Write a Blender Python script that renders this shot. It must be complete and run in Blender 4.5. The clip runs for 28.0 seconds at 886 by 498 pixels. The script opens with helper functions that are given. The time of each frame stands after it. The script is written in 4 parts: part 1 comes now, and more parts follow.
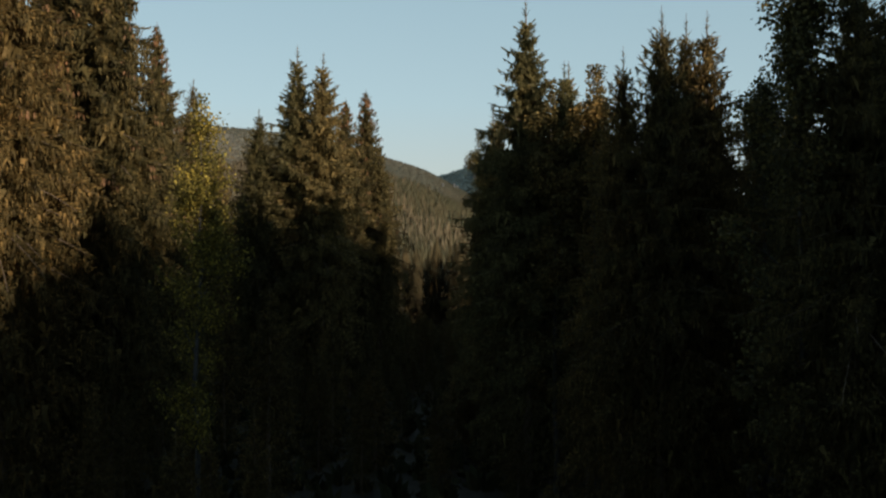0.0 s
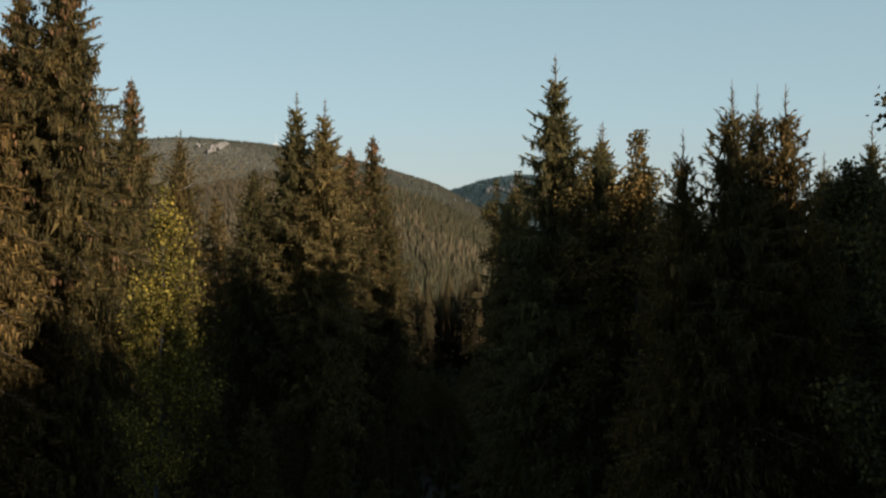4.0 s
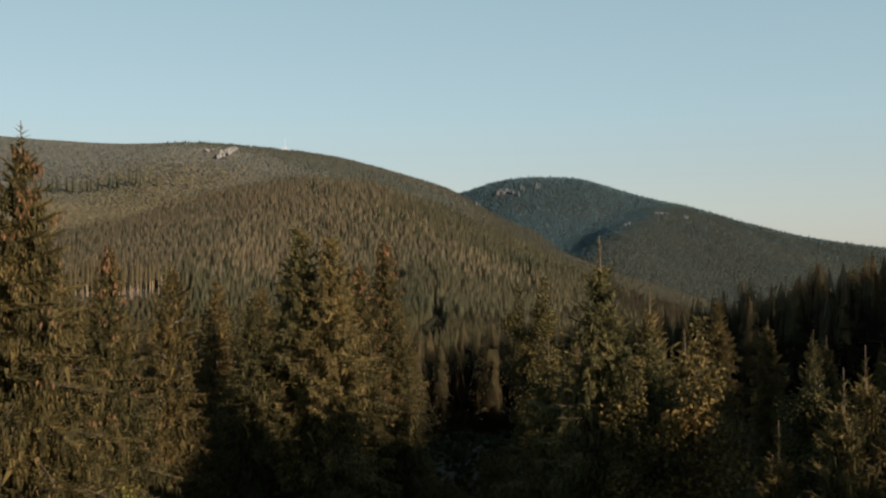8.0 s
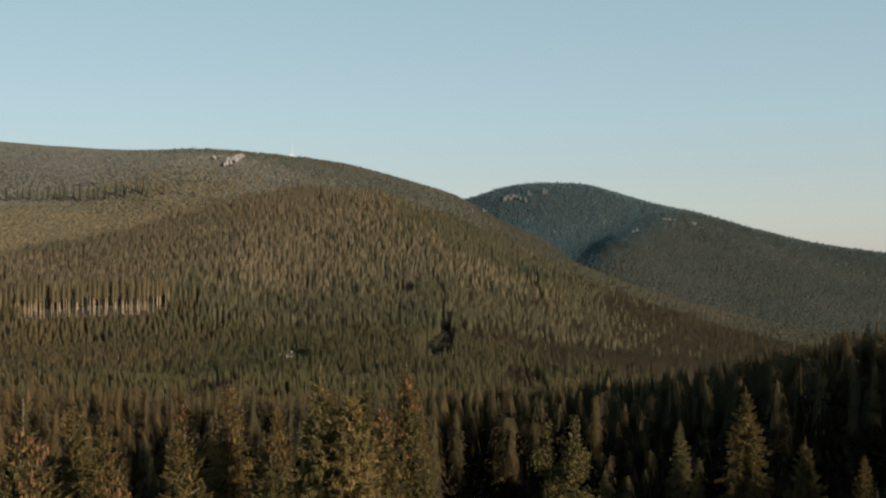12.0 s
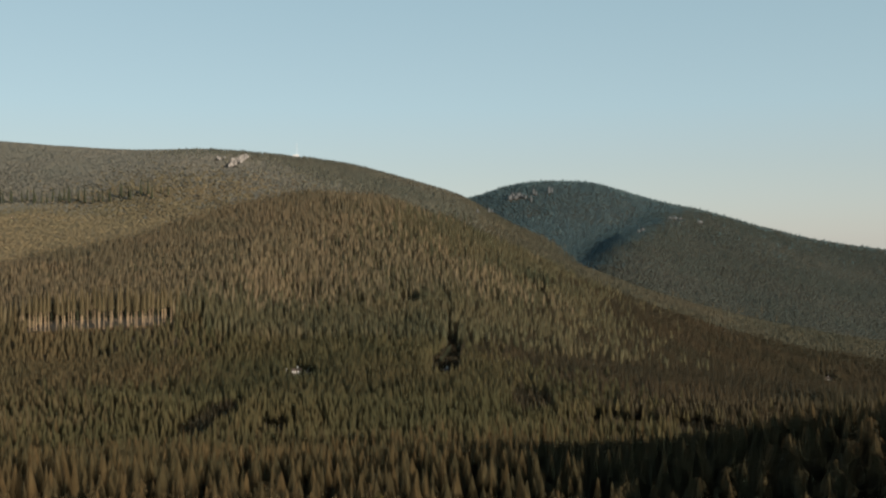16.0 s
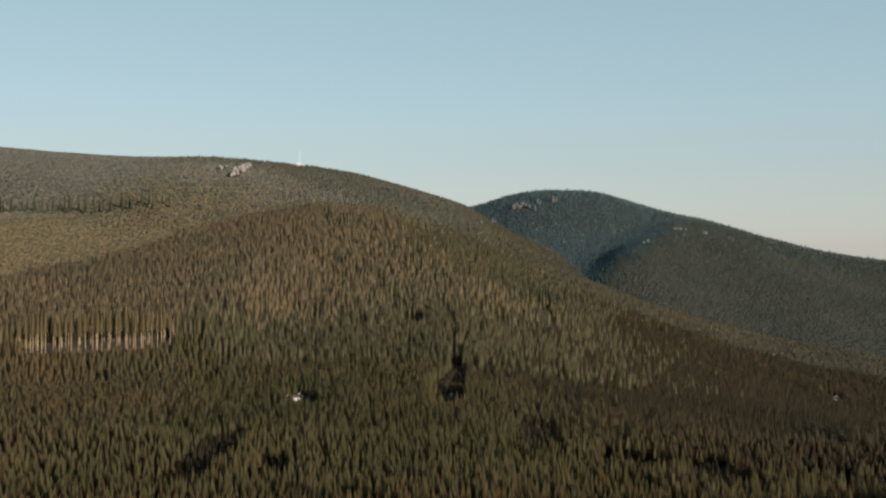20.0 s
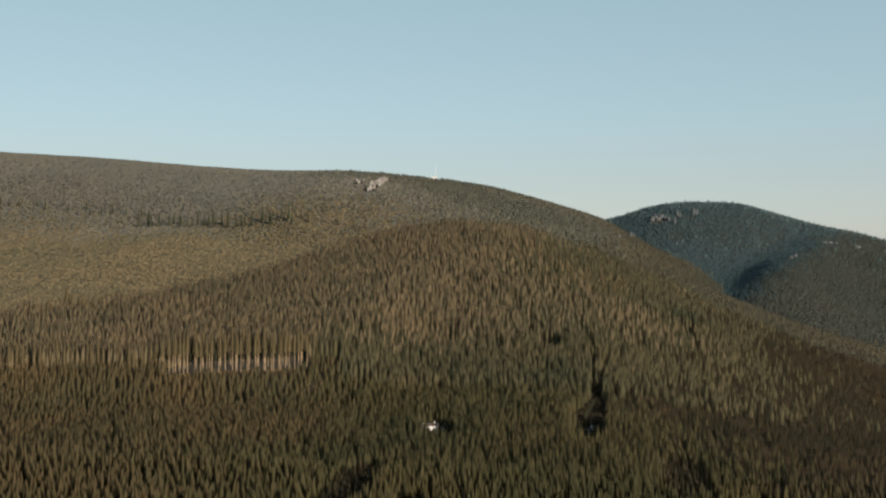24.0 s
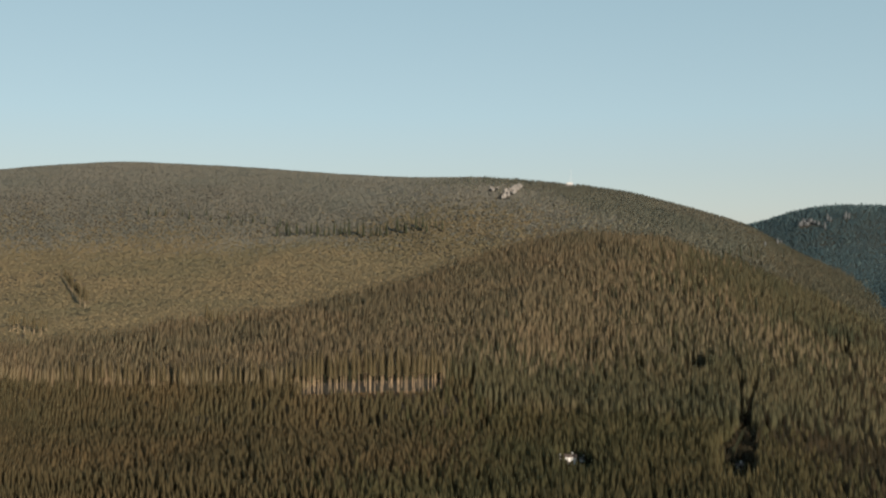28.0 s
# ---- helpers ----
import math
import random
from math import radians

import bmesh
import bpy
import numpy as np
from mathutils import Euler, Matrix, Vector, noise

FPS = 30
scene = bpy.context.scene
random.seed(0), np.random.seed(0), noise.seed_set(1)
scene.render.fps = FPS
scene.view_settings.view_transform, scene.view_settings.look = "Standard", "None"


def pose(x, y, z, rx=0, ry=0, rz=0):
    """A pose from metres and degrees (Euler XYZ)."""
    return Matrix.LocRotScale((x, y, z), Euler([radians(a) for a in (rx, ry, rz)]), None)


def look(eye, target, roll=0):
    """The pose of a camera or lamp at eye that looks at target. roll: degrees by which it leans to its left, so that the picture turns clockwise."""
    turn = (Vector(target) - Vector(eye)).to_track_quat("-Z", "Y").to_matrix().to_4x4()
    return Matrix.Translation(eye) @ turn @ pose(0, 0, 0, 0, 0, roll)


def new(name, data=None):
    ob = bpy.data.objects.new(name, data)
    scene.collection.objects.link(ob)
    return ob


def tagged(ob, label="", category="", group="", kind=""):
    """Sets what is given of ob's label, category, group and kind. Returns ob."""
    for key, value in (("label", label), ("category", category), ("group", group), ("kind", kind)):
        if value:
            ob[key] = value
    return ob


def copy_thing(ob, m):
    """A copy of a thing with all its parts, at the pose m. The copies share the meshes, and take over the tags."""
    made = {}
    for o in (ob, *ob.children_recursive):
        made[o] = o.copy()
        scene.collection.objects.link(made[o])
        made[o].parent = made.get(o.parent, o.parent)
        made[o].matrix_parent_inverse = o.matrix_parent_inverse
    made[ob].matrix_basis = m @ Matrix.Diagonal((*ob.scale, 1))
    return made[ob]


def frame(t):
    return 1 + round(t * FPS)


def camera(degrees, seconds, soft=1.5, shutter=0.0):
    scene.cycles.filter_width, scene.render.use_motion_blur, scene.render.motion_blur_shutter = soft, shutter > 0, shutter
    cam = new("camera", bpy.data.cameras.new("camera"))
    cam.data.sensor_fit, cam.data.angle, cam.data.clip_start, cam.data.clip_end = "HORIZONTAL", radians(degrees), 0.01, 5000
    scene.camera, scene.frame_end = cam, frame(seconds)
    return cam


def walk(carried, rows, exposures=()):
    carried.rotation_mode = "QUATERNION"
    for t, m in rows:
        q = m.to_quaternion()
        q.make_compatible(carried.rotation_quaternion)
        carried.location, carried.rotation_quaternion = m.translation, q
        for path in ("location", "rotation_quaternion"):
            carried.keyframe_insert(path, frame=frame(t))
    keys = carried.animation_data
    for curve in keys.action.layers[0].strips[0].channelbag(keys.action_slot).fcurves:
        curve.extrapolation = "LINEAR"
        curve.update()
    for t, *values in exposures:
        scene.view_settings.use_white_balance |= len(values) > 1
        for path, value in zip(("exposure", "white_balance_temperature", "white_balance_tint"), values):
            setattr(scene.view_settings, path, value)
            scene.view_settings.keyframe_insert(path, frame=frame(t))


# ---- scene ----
# Camera: seconds, x, y, z, heading (to the left of +y), pitch (up) and roll in degrees
cam = camera(47.07, 28.0, soft=2.3)
PATH = [
    (0, 0.00, 0.00, 12.00, -1.22, -0.65, -0.01), (0.5, 0.01, 0.90, 12.01, -1.13, -0.47, 0.02), (1, 0.04, 1.84, 12.04, -1.03, -0.32, 0.02),
    (1.5, 0.04, 2.80, 12.20, -0.95, -0.22, 0.05), (2, -0.01, 3.80, 12.54, -0.87, -0.13, 0.07), (2.5, -0.07, 4.79, 13.09, -0.81, -0.09, 0.07),
    (3, -0.08, 5.75, 13.85, -0.71, -0.06, 0.08), (3.5, -0.04, 6.68, 14.71, -0.63, 0.02, 0.07), (5.5, 0.03, 10.20, 18.58, -0.30, 0.05, 0.05),
    (6, -0.01, 11.09, 19.57, -0.25, 0.05, 0.01), (6.5, -0.07, 11.95, 20.60, -0.18, 0.03, -0.05), (7, -0.18, 12.73, 21.63, -0.11, -0.00, -0.09),
    (7.5, -0.34, 13.46, 22.68, -0.05, -0.01, -0.10), (8, -0.51, 14.16, 23.82, -0.00, -0.02, -0.17), (8.5, -0.65, 14.82, 24.93, 0.03, -0.04, -0.18),
    (9, -0.80, 15.38, 26.03, 0.10, -0.03, -0.16), (9.5, -0.94, 15.87, 27.15, 0.16, -0.03, -0.16), (10, -1.10, 16.31, 28.32, 0.20, -0.06, -0.21),
    (10.5, -1.27, 16.70, 29.51, 0.25, -0.03, -0.24), (11, -1.45, 17.06, 30.69, 0.29, 0.04, -0.20), (11.5, -1.62, 17.38, 31.80, 0.32, 0.09, -0.18),
    (12, -1.80, 17.70, 32.89, 0.35, 0.05, -0.16), (12.5, -2.03, 18.02, 34.17, 0.41, -0.01, -0.17), (14.5, -2.58, 19.36, 40.75, 0.55, -0.27, -0.22),
    (15, -2.71, 20.18, 42.47, 0.57, -0.32, -0.26), (15.5, -2.83, 21.10, 44.21, 0.59, -0.37, -0.29), (16, -2.97, 22.16, 45.97, 0.61, -0.40, -0.28),
    (16.5, -3.11, 23.36, 47.75, 0.65, -0.40, -0.25), (17, -3.28, 24.70, 49.51, 0.67, -0.40, -0.21), (17.5, -3.48, 26.19, 51.24, 0.69, -0.38, -0.17),
    (18, -3.71, 27.80, 52.91, 0.69, -0.33, -0.12), (18.5, -3.98, 29.52, 54.49, 0.71, -0.33, -0.06), (19, -4.29, 31.33, 55.96, 0.72, -0.31, -0.01),
    (19.5, -4.63, 33.19, 57.29, 0.72, -0.23, 0.05), (20, -5.02, 35.10, 58.51, 0.72, -0.26, 0.09), (20.5, -5.45, 37.04, 59.65, 0.75, -0.19, 0.20),
    (21, -5.93, 39.01, 60.76, 0.76, -0.17, 0.31), (21.5, -6.43, 40.99, 61.91, 2.52, -0.03, 0.37), (22, -6.94, 43.01, 63.10, 5.83, 0.09, 0.39),
    (22.5, -7.43, 45.05, 64.34, 7.30, 0.12, 0.34), (24.5, -9.04, 53.73, 70.30, 9.22, 0.14, 0.33), (25, -9.49, 55.97, 71.94, 12.51, 0.19, 0.32),
    (25.5, -9.96, 58.21, 73.59, 13.02, 0.15, 0.30), (26, -10.47, 60.47, 75.25, 13.01, 0.11, 0.28), (26.5, -11.01, 62.74, 76.92, 13.01, 0.04, 0.23),
    (27, -11.58, 65.03, 78.61, 13.41, 0.05, 0.22), (27.5, -12.17, 67.33, 80.30, 14.63, 0.04, 0.20), (28, -12.75, 69.62, 82.00, 15.81, 0.05, 0.18),
]


def heading(x, y, z, yaw, pitch, roll):
    return pose(x, y, z, 0, 0, yaw) @ pose(0, 0, 0, 90 + pitch) @ pose(0, 0, 0, 0, 0, roll)


walk(cam, [(t, heading(*row)) for t, *row in PATH])

# ---- light ----
SUN_AZ, SUN_EL = 138.0, 12.0          # degrees clockwise from +y, and above the horizon
world = bpy.data.worlds.new("evening_sky")
scene.world = world
world.use_nodes = True
wt = world.node_tree
sky = wt.nodes.new("ShaderNodeTexSky")
sky.sky_type, sky.sun_disc = "NISHITA", False
sky.sun_elevation, sky.sun_rotation = radians(SUN_EL), radians(SUN_AZ)
sky.air_density, sky.dust_density, sky.ozone_density = 0.8, 0.3, 1.2
pale = wt.nodes.new("ShaderNodeHueSaturation")       # a thin even veil takes colour out of the blue
pale.inputs["Saturation"].default_value = 0.58
wt.links.new(sky.outputs[0], pale.inputs["Color"])
veil = wt.nodes.new("ShaderNodeMix")
veil.data_type, veil.blend_type = "RGBA", "MULTIPLY"
veil.inputs[0].default_value, veil.inputs[7].default_value = 1.0, (0.88, 1.0, 0.985, 1)
wt.links.new(pale.outputs[0], veil.inputs[6])
# thin evening haze: rosy grey along the horizon, pale blue above, the same all round
place = wt.nodes.new("ShaderNodeTexCoord")
axes = wt.nodes.new("ShaderNodeSeparateXYZ")
wt.links.new(place.outputs["Generated"], axes.inputs[0])
bands = wt.nodes.new("ShaderNodeValToRGB")
for z, colour in ((0.06, (0.315, 0.345, 0.34)), (0.13, (0.275, 0.37, 0.405)), (0.25, (0.23, 0.34, 0.39)), (0.5, (0.12, 0.19, 0.24)), (1.0, (0.06, 0.10, 0.15))):
    (bands.color_ramp.elements.new(z) if z < 1 else bands.color_ramp.elements[-1]).color = (*colour, 1)
bands.color_ramp.elements[0].color = (0.345, 0.325, 0.305, 1)
wt.links.new(axes.outputs[2], bands.inputs[0])
haze = wt.nodes.new("ShaderNodeMix")
haze.data_type, haze.blend_type = "RGBA", "MULTIPLY"
haze.inputs[0].default_value, haze.inputs[7].default_value = 1.0, (14.0, 14.0, 14.0, 1)
wt.links.new(bands.outputs[0], haze.inputs[6])
air = wt.nodes.new("ShaderNodeMix")
air.data_type = "RGBA"
air.inputs[0].default_value = 0.68
wt.links.new(veil.outputs[2], air.inputs[6])
wt.links.new(haze.outputs[2], air.inputs[7])
wt.links.new(air.outputs[2], wt.nodes["Background"].inputs[0])
wt.nodes["Background"].inputs[1].default_value = 0.079
sun_way = Vector((math.sin(radians(SUN_AZ)) * math.cos(radians(SUN_EL)), math.cos(radians(SUN_AZ)) * math.cos(radians(SUN_EL)), math.sin(radians(SUN_EL))))
lamp = bpy.data.lights.new("sun", "SUN")
lamp.energy, lamp.angle, lamp.color = 4.6, radians(0.6), (1.0, 0.85, 0.70)
new("sun", lamp).matrix_world = look(sun_way * 500, (0, 0, 0))
scene.view_settings.exposure = 0.55


# ---- materials ----
def material(name, build):
    m = bpy.data.materials.new(name)
    m.use_nodes = True
    nt = m.node_tree
    build(nt, nt.nodes["Principled BSDF"])
    return m


def node(nt, kind, **values):
    n = nt.nodes.new("ShaderNode" + kind)
    for key, value in values.items():
        n.inputs[key].default_value = value
    return n


def noise_tex(nt, scale, detail=4.0, coords="Object", rough=0.6):
    co = nt.nodes.new("ShaderNodeTexCoord")
    n = node(nt, "TexNoise", Scale=scale, Detail=detail, Roughness=rough)
    nt.links.new(co.outputs[coords], n.inputs["Vector"])
    return n.outputs["Fac"]


def ramp(nt, fac, stops):
    r = nt.nodes.new("ShaderNodeValToRGB")
    while len(r.color_ramp.elements) < len(stops):
        r.color_ramp.elements.new(0.5)
    for e, (p, c) in zip(r.color_ramp.elements, stops):
        e.position, e.color = p, (*c, 1)
    nt.links.new(fac, r.inputs[0])
    return r.outputs[0]


def mix(nt, a, b, fac, kind="MIX"):
    m = nt.nodes.new("ShaderNodeMix")
    m.data_type, m.blend_type = "RGBA", kind
    for socket, value in ((m.inputs[0], fac), (m.inputs[6], a), (m.inputs[7], b)):
        if isinstance(value, (int, float)):
            socket.default_value = value
        elif isinstance(value, tuple):
            socket.default_value = (*value, 1)
        else:
            nt.links.new(value, socket)
    return m.outputs[2]


def bump(nt, bsdf, fac, strength, distance):
    b = node(nt, "Bump", Strength=strength, Distance=distance)
    nt.links.new(fac, b.inputs["Height"])
    nt.links.new(b.outputs[0], bsdf.inputs["Normal"])


def woods(name, dark, mid, warm, patch=0.012, grain_by=0.27, drift_by=1.0, gaps=0.0):
    """Foliage of many trees: each tree a tone of its own, with broad drifts of colour through the stand.
    gaps: the share of open air between the twigs of a crown."""
    def build(nt, bsdf):
        geo = nt.nodes.new("ShaderNodeNewGeometry")
        one = ramp(nt, geo.outputs["Random Per Island"], [(0.0, dark), (0.55, mid), (1.0, warm)])
        q = drift_by
        drift = ramp(nt, noise_tex(nt, patch, 3), [(0.35, (1 - 0.20 * q, 1 - 0.13 * q, 1 - 0.16 * q)), (0.65, (1 + 0.20 * q, 1 + 0.09 * q, 1 + 0.02 * q))])
        grain = ramp(nt, noise_tex(nt, 0.9, 3), [(0.3, (1 - grain_by,) * 3), (0.7, (1 + grain_by,) * 3)])
        col = mix(nt, mix(nt, one, drift, 1.0, "MULTIPLY"), grain, 1.0, "MULTIPLY")
        nt.links.new(col, bsdf.inputs["Base Color"])
        bsdf.inputs["Roughness"].default_value = 0.85
        bsdf.inputs["Specular IOR Level"].default_value = 0.15
        if gaps:
            bsdf.inputs["Alpha"].default_value = 1 - gaps
    return material(name, build)


def foliage(name, dark, light, tip, glow=0.25):
    """Needles or leaves of one tree, seen close: tone by clump and by tree, a little light through them."""
    def build(nt, bsdf):
        geo = nt.nodes.new("ShaderNodeNewGeometry")
        info = nt.nodes.new("ShaderNodeObjectInfo")
        clump = ramp(nt, geo.outputs["Random Per Island"], [(0.0, dark), (0.7, light), (1.0, tip)])
        tone = ramp(nt, info.outputs["Random"], [(0.0, (0.72, 0.8, 0.8)), (1.0, (1.25, 1.1, 1.0))])
        broad = ramp(nt, noise_tex(nt, 0.8, 4), [(0.3, (0.6, 0.66, 0.66)), (0.7, (1.3, 1.18, 1.05))])
        col = mix(nt, mix(nt, clump, tone, 1.0, "MULTIPLY"), broad, 1.0, "MULTIPLY")
        nt.links.new(col, bsdf.inputs["Base Color"])
        bsdf.inputs["Roughness"].default_value = 0.7
        bsdf.inputs["Specular IOR Level"].default_value = 0.2
        through_leaf = nt.nodes.new("ShaderNodeBsdfTranslucent")
        nt.links.new(col, through_leaf.inputs[0])
        blend = nt.nodes.new("ShaderNodeMixShader")
        blend.inputs[0].default_value = glow
        nt.links.new(bsdf.outputs[0], blend.inputs[1])
        nt.links.new(through_leaf.outputs[0], blend.inputs[2])
        nt.links.new(blend.outputs[0], nt.nodes["Material Output"].inputs[0])
    return material(name, build)


def plain(name, a, b, scale, rough=0.8, metal=0.0, relief=0.0, fine=None):
    """A surface of two tones, mottled at two scales, with relief."""
    def build(nt, bsdf):
        f = noise_tex(nt, scale, 5)
        col = ramp(nt, f, [(0.35, a), (0.65, b)])
        g = noise_tex(nt, fine or scale * 9, 4)
        col = mix(nt, col, ramp(nt, g, [(0.3, (0.75, 0.75, 0.75)), (0.7, (1.2, 1.2, 1.2))]), 1.0, "MULTIPLY")
        nt.links.new(col, bsdf.inputs["Base Color"])
        bsdf.inputs["Roughness"].default_value, bsdf.inputs["Metallic"].default_value = rough, metal
        if relief:
            bump(nt, bsdf, g, 0.8, relief)
    return material(name, build)


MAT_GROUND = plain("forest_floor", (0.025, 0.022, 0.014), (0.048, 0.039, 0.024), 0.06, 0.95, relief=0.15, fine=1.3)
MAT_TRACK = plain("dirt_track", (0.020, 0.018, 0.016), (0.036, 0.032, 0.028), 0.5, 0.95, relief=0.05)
MAT_BARK = plain("spruce_bark", (0.10, 0.07, 0.05), (0.18, 0.13, 0.09), 3.0, 0.9, relief=0.03)
# spruce bark made paler: the sunlight on the edge trunks is in this colour
MAT_BARK_SUNLIT = plain("sunlit_bark", (0.320, 0.229, 0.135), (0.444, 0.325, 0.200), 1.2, 0.9, relief=0.03)
MAT_BIRCH_BARK = plain("birch_bark", (0.021, 0.018, 0.016), (0.084, 0.075, 0.066), 4.0, 0.8, relief=0.02)
MAT_DEADWOOD = plain("dead_wood", (0.22, 0.185, 0.14), (0.34, 0.285, 0.22), 4.0, 0.9)
MAT_ROCK = plain("limestone", (0.14, 0.13, 0.115), (0.27, 0.25, 0.225), 0.12, 0.9, relief=0.6, fine=0.8)
MAT_CLIFF = plain("grey_cliff", (0.053, 0.060, 0.064), (0.109, 0.116, 0.119), 0.15, 0.9, relief=0.6, fine=0.7)
MAT_SPRUCE = foliage("spruce_needles", (0.050, 0.042, 0.017), (0.109, 0.086, 0.032), (0.226, 0.172, 0.067), 0.4)
MAT_SPRUCE_GREEN = foliage("greyish_spruce_needles", (0.069, 0.061, 0.025), (0.148, 0.126, 0.052), (0.297, 0.242, 0.105), 0.4)
MAT_SPRUCE_RED = foliage("rusty_spruce_needles", (0.050, 0.042, 0.018), (0.109, 0.090, 0.035), (0.243, 0.178, 0.069), 0.4)
MAT_CONES = foliage("spruce_cones", (0.093, 0.055, 0.027), (0.145, 0.080, 0.039), (0.196, 0.105, 0.053), 0.0)
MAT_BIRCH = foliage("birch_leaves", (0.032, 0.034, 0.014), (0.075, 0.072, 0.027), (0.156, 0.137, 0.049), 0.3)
# brighter copy of the birch leaves, with the sunlight put into the colour
MAT_BIRCH_LIT = foliage("sunlit_birch_leaves", (0.058, 0.046, 0.016), (0.126, 0.097, 0.033), (0.265, 0.191, 0.072), 0.35)
MAT_YELLOW = foliage("yellow_birch_leaves", (0.082, 0.074, 0.018), (0.186, 0.156, 0.035), (0.468, 0.366, 0.072), 0.3)
MAT_WOODS_NEAR = woods("spruce_wood_near", (0.048, 0.041, 0.021), (0.060, 0.048, 0.023), (0.083, 0.059, 0.027), 0.02, 0.2, gaps=0.50)
MAT_WOODS_CLOSED = woods("closed_spruce_stand", (0.048, 0.041, 0.021), (0.060, 0.048, 0.023), (0.083, 0.059, 0.027), 0.02, 0.2)
MAT_WOODS_YOUNG = woods("young_spruce_wood", (0.063, 0.059, 0.028), (0.070, 0.064, 0.031), (0.084, 0.072, 0.035), 0.012, 0.16, 0.8, gaps=0.49)
MAT_WOODS_OLD = woods("old_spruce_wood", (0.133, 0.109, 0.067), (0.145, 0.117, 0.069), (0.158, 0.123, 0.076), 0.010, 0.08, 0.6, gaps=0.40)
# three woods beyond the hill, distance haze painted into their paler colours
MAT_WOODS_RIDGE_HAZE = woods("hazed_ridge_wood", (0.230, 0.220, 0.174), (0.240, 0.227, 0.177), (0.249, 0.233, 0.180), 0.004, 0.06, 0.35, gaps=0.30)
MAT_WOODS_SADDLE = woods("hazed_saddle_wood", (0.152, 0.149, 0.111), (0.162, 0.158, 0.117), (0.178, 0.170, 0.122), 0.006, 0.05, 0.5, gaps=0.35)
MAT_WOODS_LOW = woods("hazed_plateau_wood", (0.246, 0.201, 0.114), (0.258, 0.209, 0.117), (0.276, 0.217, 0.121), 0.006, 0.06, 0.5, gaps=0.30)
MAT_WOODS_HILL = woods("hill_spruce", (0.078, 0.075, 0.043), (0.088, 0.082, 0.045), (0.105, 0.092, 0.054), 0.012, 0.16, 0.8, gaps=0.49)
MAT_WOODS_BROWN = woods("brown_spruce_wood", (0.078, 0.064, 0.033), (0.086, 0.069, 0.036), (0.098, 0.076, 0.039), 0.012, 0.16, 0.8, gaps=0.49)
MAT_WOODS_FLANK = woods("mixed_flank_wood", (0.051, 0.043, 0.025), (0.057, 0.047, 0.028), (0.065, 0.052, 0.030), 0.010, 0.14, 0.8, gaps=0.49)
# spur wood: the hill tone, lifted a little for haze
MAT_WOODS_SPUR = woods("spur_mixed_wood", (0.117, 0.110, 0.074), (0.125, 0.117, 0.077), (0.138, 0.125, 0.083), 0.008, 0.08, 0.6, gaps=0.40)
MAT_WOODS_SLOPE = woods("mixed_slope_wood", (0.077, 0.063, 0.037), (0.085, 0.069, 0.039), (0.098, 0.076, 0.043), 0.010, 0.12, 0.8, gaps=0.49)
# far mountain woods: the blue-grey of distance haze is put into these colours
MAT_WOODS_FAR_HAZE = woods("hazed_spruce_wood", (0.075, 0.122, 0.133), (0.081, 0.130, 0.139), (0.088, 0.134, 0.140), 0.006, 0.05, 0.5, gaps=0.45)
MAT_WOODS_MIXED_HAZE = woods("mountain_mixed_wood", (0.080, 0.095, 0.080), (0.088, 0.099, 0.082), (0.099, 0.106, 0.086), 0.006, 0.05, 0.6, gaps=0.45)
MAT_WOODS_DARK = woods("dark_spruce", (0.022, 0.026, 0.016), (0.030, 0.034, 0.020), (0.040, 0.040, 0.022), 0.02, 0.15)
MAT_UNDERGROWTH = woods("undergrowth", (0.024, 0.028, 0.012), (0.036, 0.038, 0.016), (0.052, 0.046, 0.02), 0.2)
MAT_DRY_GRASS = woods("dry_grass", (0.096, 0.066, 0.034), (0.122, 0.083, 0.041), (0.153, 0.105, 0.051), 0.1)
MAT_WHITE_WALL = plain("white_plaster", (0.55, 0.54, 0.52), (0.66, 0.65, 0.63), 0.8, 0.8)
MAT_ROOF = plain("brown_roof", (0.06, 0.045, 0.038), (0.10, 0.075, 0.06), 1.0, 0.8)
MAT_STEEL = plain("painted_steel", (0.7, 0.68, 0.66), (0.8, 0.78, 0.76), 0.5, 0.45, 0.2)
MAT_GLASS = plain("dark_pane", (0.03, 0.035, 0.04), (0.05, 0.055, 0.06), 0.5, 0.1)


# ---- terrain ----
def ease(a, b, v):
    s = np.clip((np.asarray(v, float) - a) / (b - a), 0, 1)
    return s * s * (3 - 2 * s)


CREST_X = (-2600, -1514, -1374, -1205, -930, -744, -411, -331, -270, -171, -92, 9, 85, 178, 260, 400, 700)
CREST_Z = (190, 249, 259, 264, 247, 230.5, 208.5, 195, 190.5, 176, 154.5, 125, 80, 30, -12, -60, -100)
SPUR_X = (-420, -130, 0, 64, 190, 275, 380, 533, 700, 1000)
SPUR_Z = (-40, 60, 75, 52, -1, -31, -59, -86, -105, -120)
MOUNT_X = (-700, -300, 14, 80, 127, 200, 273, 330, 397, 510, 588, 723, 855, 1100, 1600)
MOUNT_Z = (60, 90, 134, 154, 169, 172, 170, 153, 132, 108, 84, 50, 31, 2, -40)
rough_phase = np.random.RandomState(5).uniform(0, 6.28, (9, 2))


def swell(x, y, size):
    """Gentle unevenness with waves of about that many metres."""
    out = 0.0
    for i, (p, q) in enumerate(rough_phase):
        a, k = i * 0.74, 6.28 / size * (0.6 + 0.17 * i)
        out = out + np.sin(k * (x * math.cos(a) + y * math.sin(a)) + p) * math.cos(q) / (1 + 0.4 * i)
    return out * 0.5


